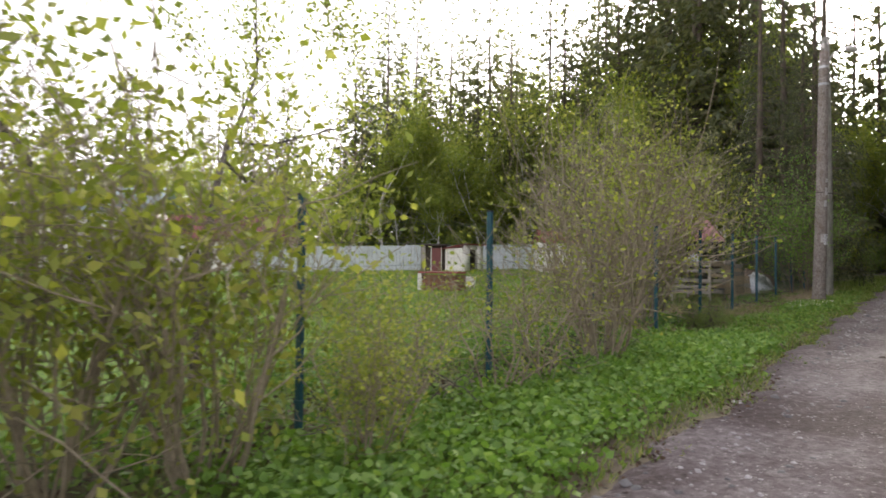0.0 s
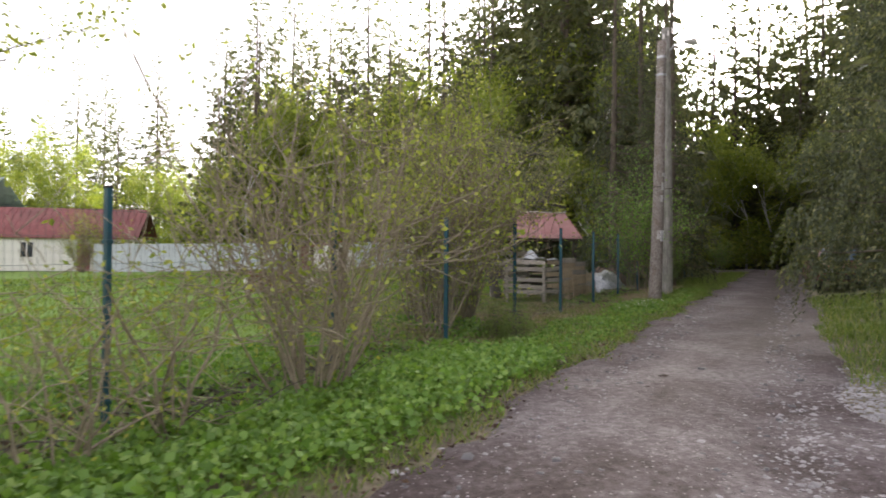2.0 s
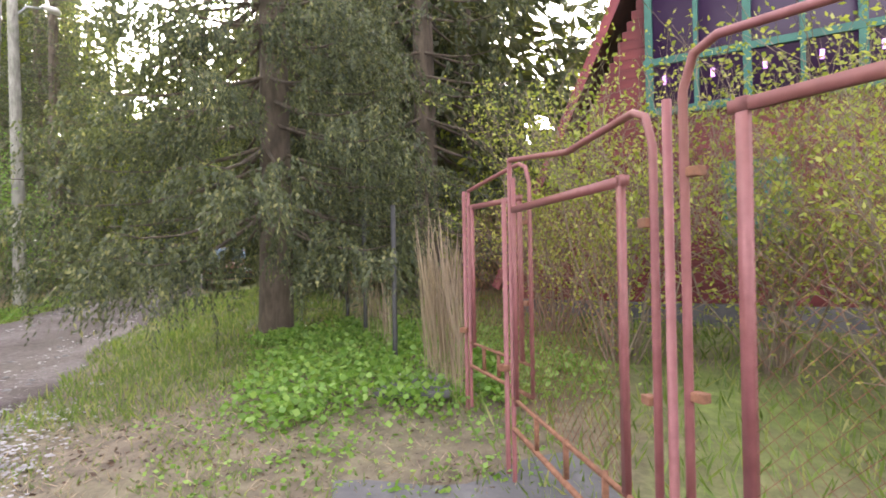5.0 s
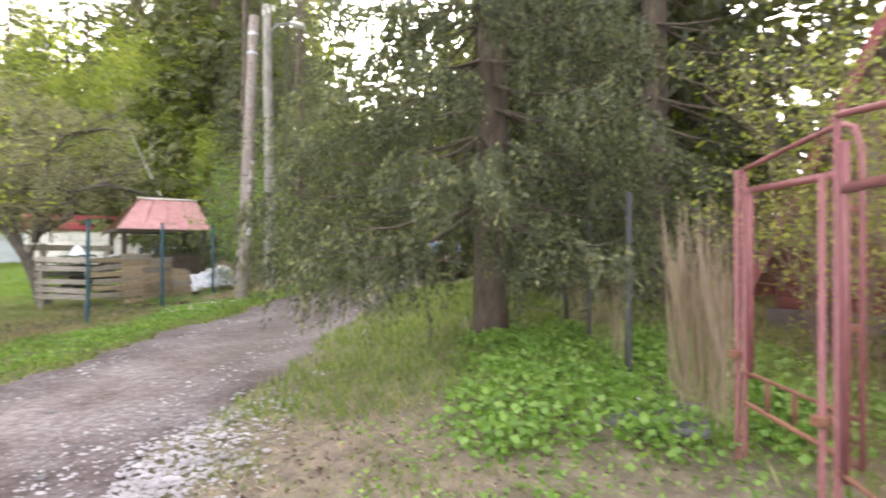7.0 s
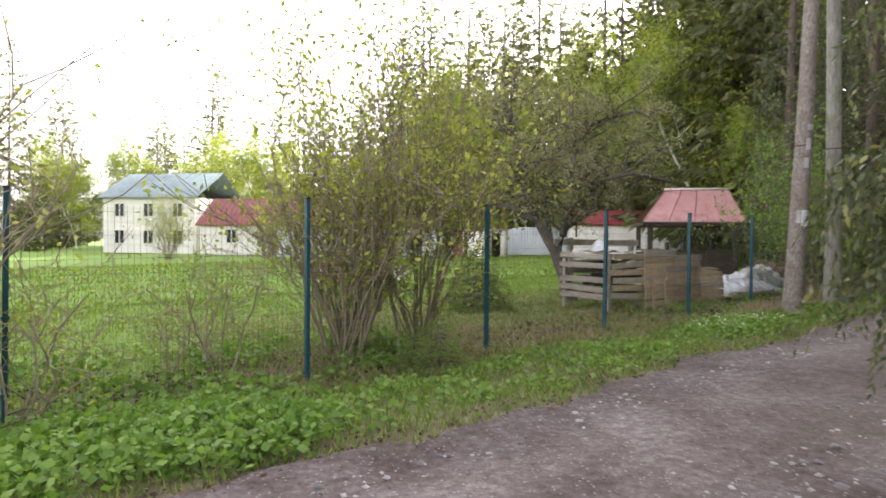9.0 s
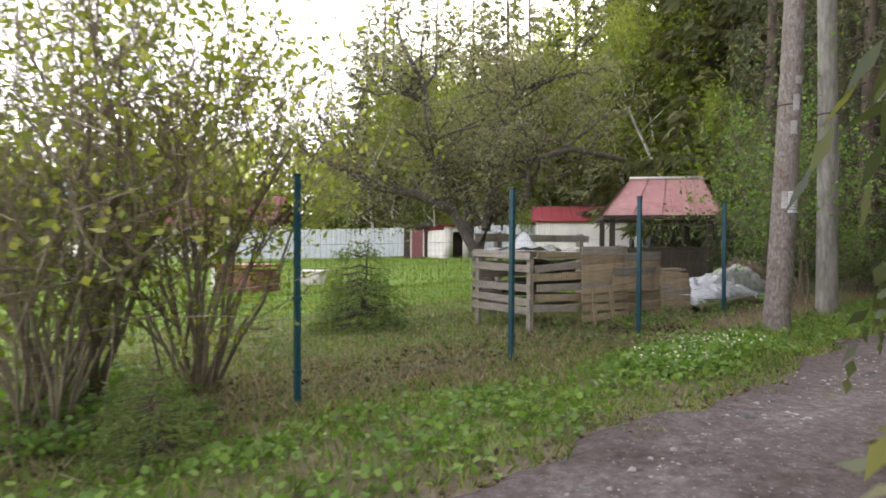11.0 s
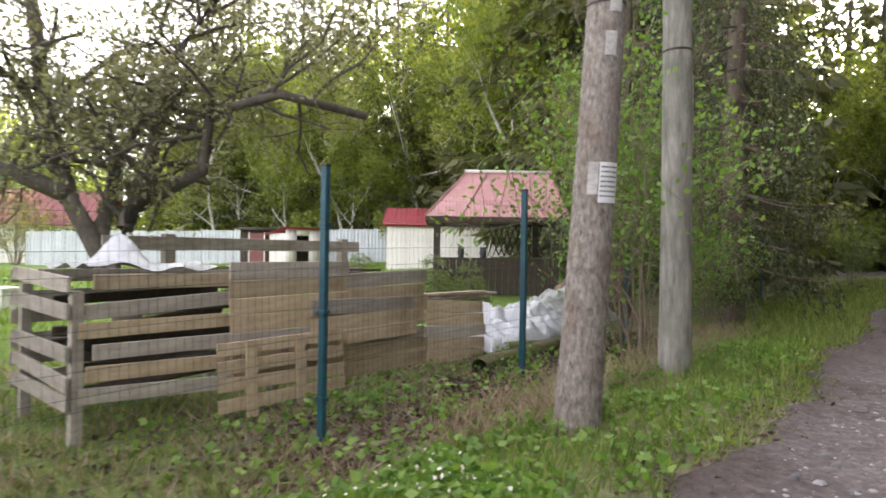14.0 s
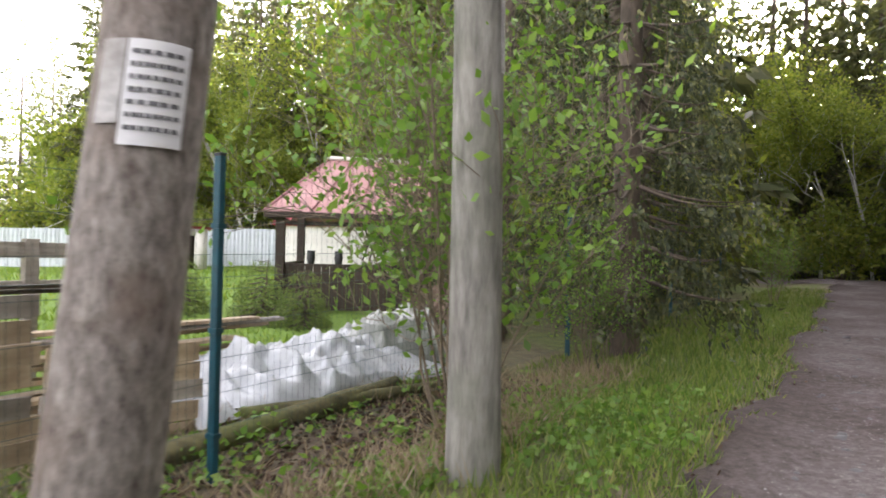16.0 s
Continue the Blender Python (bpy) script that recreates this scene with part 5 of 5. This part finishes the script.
def gate_leaf(a, b, ztop_a, ztop_b, zbot, label, double=True):
    """A leaf of bent steel tube with a wire net."""
    a, b = Vector((*a, 0)), Vector((*b, 0))
    d = (b - a)
    L = d.length
    ang = math.degrees(math.atan2(d.y, d.x))
    o = thing("gate_leaf", label, "gate", pose(a.x, a.y, 0, 0, 0, ang), group="red tube gates")
    r = 0.014
    zt = ztop_b
    fr = [(0, 0, zbot), (0, 0, ztop_a)]
    part("upright", Quads().tube([(0, 0, zbot - 0.3), (0, 0, ztop_a)], [r, r], 8), M_REDPAINT, o, smooth=True)
    part("top_tube", Quads().tube([(0, 0, ztop_a), (L * 0.55, 0, zt + 0.0), (L - 0.12, 0, zt + 0.03), (L - 0.04, 0, zt), (L, 0, zt - 0.1), (L, 0, (zt + zbot) / 2), (L, 0, zbot - 0.05)], [r] * 7, 8), M_REDPAINT, o, "bent red tube", smooth=True)
    part("bottom_tube", Quads().tube([(0, 0, zbot), (L, 0, zbot - 0.05)], [r, r], 8), M_RUST, o, "rusty lower tube", smooth=True)
    part("bottom_tube", Quads().tube([(0, 0, zbot + 0.17), (L, 0, zbot + 0.14)], [r * 0.8] * 2, 8), M_RUST, o, "rusty lower bar", smooth=True)
    part("inner_bar", Quads().box(0.035, 0.02, zt - zbot - 0.3, pose(L * 0.86, 0, zbot + 0.14)), M_REDPAINT, o)
    part("inner_bar", Quads().box(0.035, 0.02, ztop_a - zbot - 0.25, pose(0.06, 0, zbot + 0.14)), M_REDPAINT, o)
    part("cross_bar", Quads().box(L * 0.86, 0.02, 0.035, pose(L * 0.46, 0, zt - 0.2)), M_REDPAINT, o)
    for k in range(3):
        part("strut", Quads().box(0.02, 0.02, 0.17, pose(L * (0.25 + 0.25 * k), 0, zbot)), M_RUST, o)
    for zc in (zbot + 0.5, zt - 0.35):
        part("hinge", bevelled(0.05, 0.036, 0.03, 0.005), M_RUST, o, m=pose(L - 0.03, -0.01, zc))
    net = Quads()
    s, h = 0.055, zt - zbot - 0.38
    for k in range(-int(h / s), int(L * 0.8 / s)):
        for sg in (0, 1):
            x0, x1, y0, y1 = k * s, k * s + h, 0.0, h
            c0, c1 = max(x0, 0.0), min(x1, L * 0.8)
            if c1 <= c0:
                continue
            z0, z1_ = c0 - x0, c1 - x0
            if sg:
                z0, z1_ = h - z0, h - z1_
            net.tube([(c0 + 0.06, 0.004 * sg, zbot + 0.17 + z0), (c1 + 0.06, 0.004 * sg, zbot + 0.17 + z1_)], [0.0011] * 2, 3)
    part("wire_net", net, M_RUST, o, "thin rusty diamond mesh")
    return o


gz = float(ground_at(8.4, 2.4))
gate_leaf((9.12, 3.08), (8.62, 2.36), 1.8, 1.86, 0.52, "narrow red tube gate leaf standing open")
gate_leaf((8.34, 2.35), (7.22, 1.3), 1.86, 1.76, 0.36, "red tube gate leaf with wire net")
gate_leaf((6.5, 0.0), (7.17, 1.2), 2.0, 1.9, 0.4, "taller red tube gate leaf with wire net")
for x, y, h in ((8.44, 2.44, 1.85), (7.19, 1.25, 2.1), (9.16, 3.14, 1.9)):
    o = thing("gate_post", "red painted steel gate post with rust", "post", at(x, y))
    part("shaft", Quads().tube([(0, 0, -0.1), (0, 0, h - 0.25)], [0.015, 0.015], 8), M_REDPAINT, o, smooth=True)
    part("hinge_pin", bevelled(0.09, 0.06, 0.04, 0.006), M_RUST, o, m=pose(0, 0, 0.6))
net_fence = thing("netting_fence", "old dry reed netting fence on black posts", "fence", pose(0, 0, 0))
for k, (x, y) in enumerate(((9.95, 4.42), (10.9, 5.6), (11.8, 6.7))):
    zz = float(ground_at(x, y))
    part("post", Quads().tube([(x, y, zz - 0.1), (x, y, zz + 1.55)], [0.026, 0.024], 8), M_BLACK, net_fence, "thin black steel post")
reeds = Quads()
g = np.random.default_rng(77)
n = 260
t = g.uniform(0, 1, n)
t = t * 0.5
px, py = 9.2 + 0.75 * t, 3.2 + 1.22 * t
reeds.leaves(np.c_[px, py, ground_at(px, py) + g.uniform(0, 0.7, n)], np.c_[g.normal(0, 0.08, (n, 2)), np.ones(n)], g.uniform(0.4, 1.0, n), 0.013)
part("dry_reeds", reeds, M_STRAW, net_fence, "dry pale stems caught in netting")
n = 130
t = g.uniform(0, 1, n)
px, py = 9.95 + 1.85 * t, 4.42 + 2.28 * t
reeds = Quads().leaves(np.c_[px, py, ground_at(px, py) + g.uniform(0, 0.5, n)], np.c_[g.normal(0, 0.08, (n, 2)), np.ones(n)], g.uniform(0.3, 0.8, n), 0.01)
part("dry_reeds", reeds, M_STRAW, net_fence, "dry pale stems caught in netting")
# slab at the turning place and the white stone
o = tagged(part("concrete_slab", bevelled(2.6, 1.5, 0.06, 0.02), M_CONCRETE, m=at(7.9, 2.3, -0.005, 42)), "dark damp concrete slab before the gate", "slab")
o = tagged(part("concrete_slab", bevelled(0.7, 0.6, 0.06, 0.02), M_CONCRETE, m=at(9.35, 3.75, -0.01, 30)), "dark damp concrete slab before the gate", "slab")


def rock(label, m, s, mat):
    bm = bmesh.new()
    bmesh.ops.create_icosphere(bm, subdivisions=2, radius=1)
    for v in bm.verts:
        v.co *= 0.8 + 0.4 * noise.noise(v.co * 1.4 + Vector((s * 9, 0, 0)))
        v.co = Vector((v.co.x * s, v.co.y * s * 0.8, v.co.z * s * 0.5 + s * 0.3))
    me = bpy.data.meshes.new("rock")
    bm.to_mesh(me)
    bm.free()
    tagged(part("stone", me, mat, m=m), label, "stone")


rock("white chalky stone in the grass", at(9.5, 4.02), 0.07, M_WHITE)
rock("dark clod of earth on the track", at(5.6, 7.0, 0.01), 0.07, M_DARKWOOD)
rock("dark clod of earth on the track", at(5.2, 6.6, 0.01), 0.05, M_DARKWOOD)

# ------------------------------------------------------------------ parked car


def car_shell(sections):
    """Lofts a body through cross sections of (y, half width, low, high)."""
    q_ = Quads()
    rows_ = []
    for y, w, lo, hi in sections:
        rows_.append([(-w, y, lo), (-w * 1.02, y, (lo + hi) / 2), (-w * 0.9, y, hi - 0.03), (-w * 0.7, y, hi), (w * 0.7, y, hi), (w * 0.9, y, hi - 0.03), (w * 1.02, y, (lo + hi) / 2), (w, y, lo)])
    v = np.array(rows_).reshape(-1, 3)
    f = [(r * 8 + c, r * 8 + (c + 1) % 8, (r + 1) * 8 + (c + 1) % 8, (r + 1) * 8 + c) for r in range(len(rows_) - 1) for c in range(8)]
    e = (len(rows_) - 1) * 8
    caps = [(0, 3, 4, 7), (0, 1, 2, 3), (4, 5, 6, 7), (e, e + 3, e + 4, e + 7), (e, e + 1, e + 2, e + 3), (e + 4, e + 5, e + 6, e + 7)]
    return q_.add(v, f + caps)


car = thing("parked_car", "dull red car parked beside the track", "car", spot(26.2, 2.15, 0, ANG - 90 + 6))
part("body", car_shell([(-2.0, 0.72, 0.35, 0.6), (-1.9, 0.78, 0.28, 0.74), (-1.0, 0.8, 0.25, 0.86), (1.5, 0.8, 0.25, 0.9), (1.95, 0.74, 0.3, 0.8)]), M_CAR, car, smooth=False)
part("cabin", car_shell([(-1.0, 0.74, 0.84, 0.88), (-0.45, 0.64, 0.84, 1.32), (0.9, 0.64, 0.86, 1.36), (1.5, 0.7, 0.86, 0.92)]), M_CAR, car)
ws = Quads().add([(-0.6, -0.99, 0.9), (0.6, -0.99, 0.9), (0.52, -0.5, 1.29), (-0.52, -0.5, 1.29)], [(0, 1, 2, 3)])
part("windscreen", ws, M_CARGLASS, car, "windscreen mirroring the pale sky", m=pose(0, -0.03, 0.02))
part("bumper", bevelled(1.5, 0.14, 0.16, 0.03), M_BLACK, car, "dark bumper", pose(0, -2.02, 0.32))
part("grille", bevelled(0.7, 0.05, 0.12, 0.01), M_BLACK, car, m=pose(0, -2.0, 0.52))
for sx in (-0.55, 0.55):
    part("headlight", bevelled(0.28, 0.06, 0.13, 0.02), M_STEEL, car, m=pose(sx, -1.98, 0.53))
    part("mirror", bevelled(0.16, 0.08, 0.1, 0.02), M_BLACK, car, m=pose(sx * 1.6, -0.75, 0.92))
    for sy in (-1.25, 1.2):
        w = part("wheel", Quads().tube([(-0.09, 0, 0), (0.09, 0, 0)], [0.29, 0.29], 12), M_BLACK, car, "black tyre", pose(sx * 1.3, sy, 0.29))
        part("rim", Quads().tube([(-0.1, 0, 0), (0.1, 0, 0)], [0.17, 0.17], 12), M_STEEL, w)

# ------------------------------------------------------------------ timber and sticks by the ditch
M_MOSSWOOD = surface("mossy_rotten_wood", (0.05, 0.045, 0.025), (0.17, 0.15, 0.07), 12, 0.95, stain=(0.1, 0.13, 0.03), bump_s=0.8, stretch=(0.3, 1, 1))


def log(label, a, b, r, seed):
    """A rotten log lying on the ground between two places on the plan."""
    g = np.random.default_rng(seed)
    s_ = np.linspace(0, 1, 9)
    u, v = a[0] + (b[0] - a[0]) * s_, a[1] + (b[1] - a[1]) * s_ + g.normal(0, 0.012, 9)
    x, y = xy(u, v)
    ends = np.linspace(float(ground_uv(*a)), float(ground_uv(*b)), 9)
    rr = r * (1.08 - 0.3 * s_) * g.uniform(0.92, 1.08, 9)
    tagged(part("log", Quads().tube(np.c_[x, y, ends + r * 0.75], rr, 12), M_MOSSWOOD, smooth=True), label, "log")


log("mossy rotten log lying at the edge of the ditch", (20.1, -3.95), (22.6, -4.05), 0.085, 3)
log("thin mossy log lying before the plastic sheet", (21.0, -4.2), (23.3, -3.75), 0.055, 4)
g = np.random.default_rng(88)
for k in range(16):
    u, v, a = g.uniform(17.2, 23.5), g.uniform(-3.9, -2.9), g.uniform(0, 3.14)
    s_ = np.linspace(-0.5, 0.5, 5) * g.uniform(0.3, 0.8)
    uu_, vv_ = u + np.cos(a) * s_, v + np.sin(a) * s_ * 0.5 + g.normal(0, 0.01, 5)
    x, y = xy(uu_, vv_)
    tagged(part("stick", Quads().tube(np.c_[x, y, ground_uv(uu_, vv_) + 0.02 + g.uniform(0, 0.02)], np.linspace(0.009, 0.005, 5), 6), M_TWIG if k % 2 else M_PALETWIG, smooth=True), "dry fallen stick on the ditch bank", "stick", "fallen sticks")
# pale strap tied to the gate
q_ = Quads()
zs_ = np.linspace(1.45, 0.5, 14)
wob = 0.012 * np.sin(zs_ * 9)
for off in (0.0, 0.004):
    v_ = np.concatenate([np.c_[np.full(14, -0.018) + wob, np.full(14, off), zs_], np.c_[np.full(14, 0.018) + wob, np.full(14, off), zs_]])
    q_.add(v_, [(k, k + 14, k + 15, k + 1) for k in range(13)])
tagged(part("hanging_strap", q_, surface("faded_green_strap", (0.3, 0.38, 0.33), (0.5, 0.56, 0.5), 30, 0.85, bump_s=0.3), m=pose(7.27, 1.31, 0, 0, 0, 40)), "faded pale green strap tied to the gate tube", "strap")
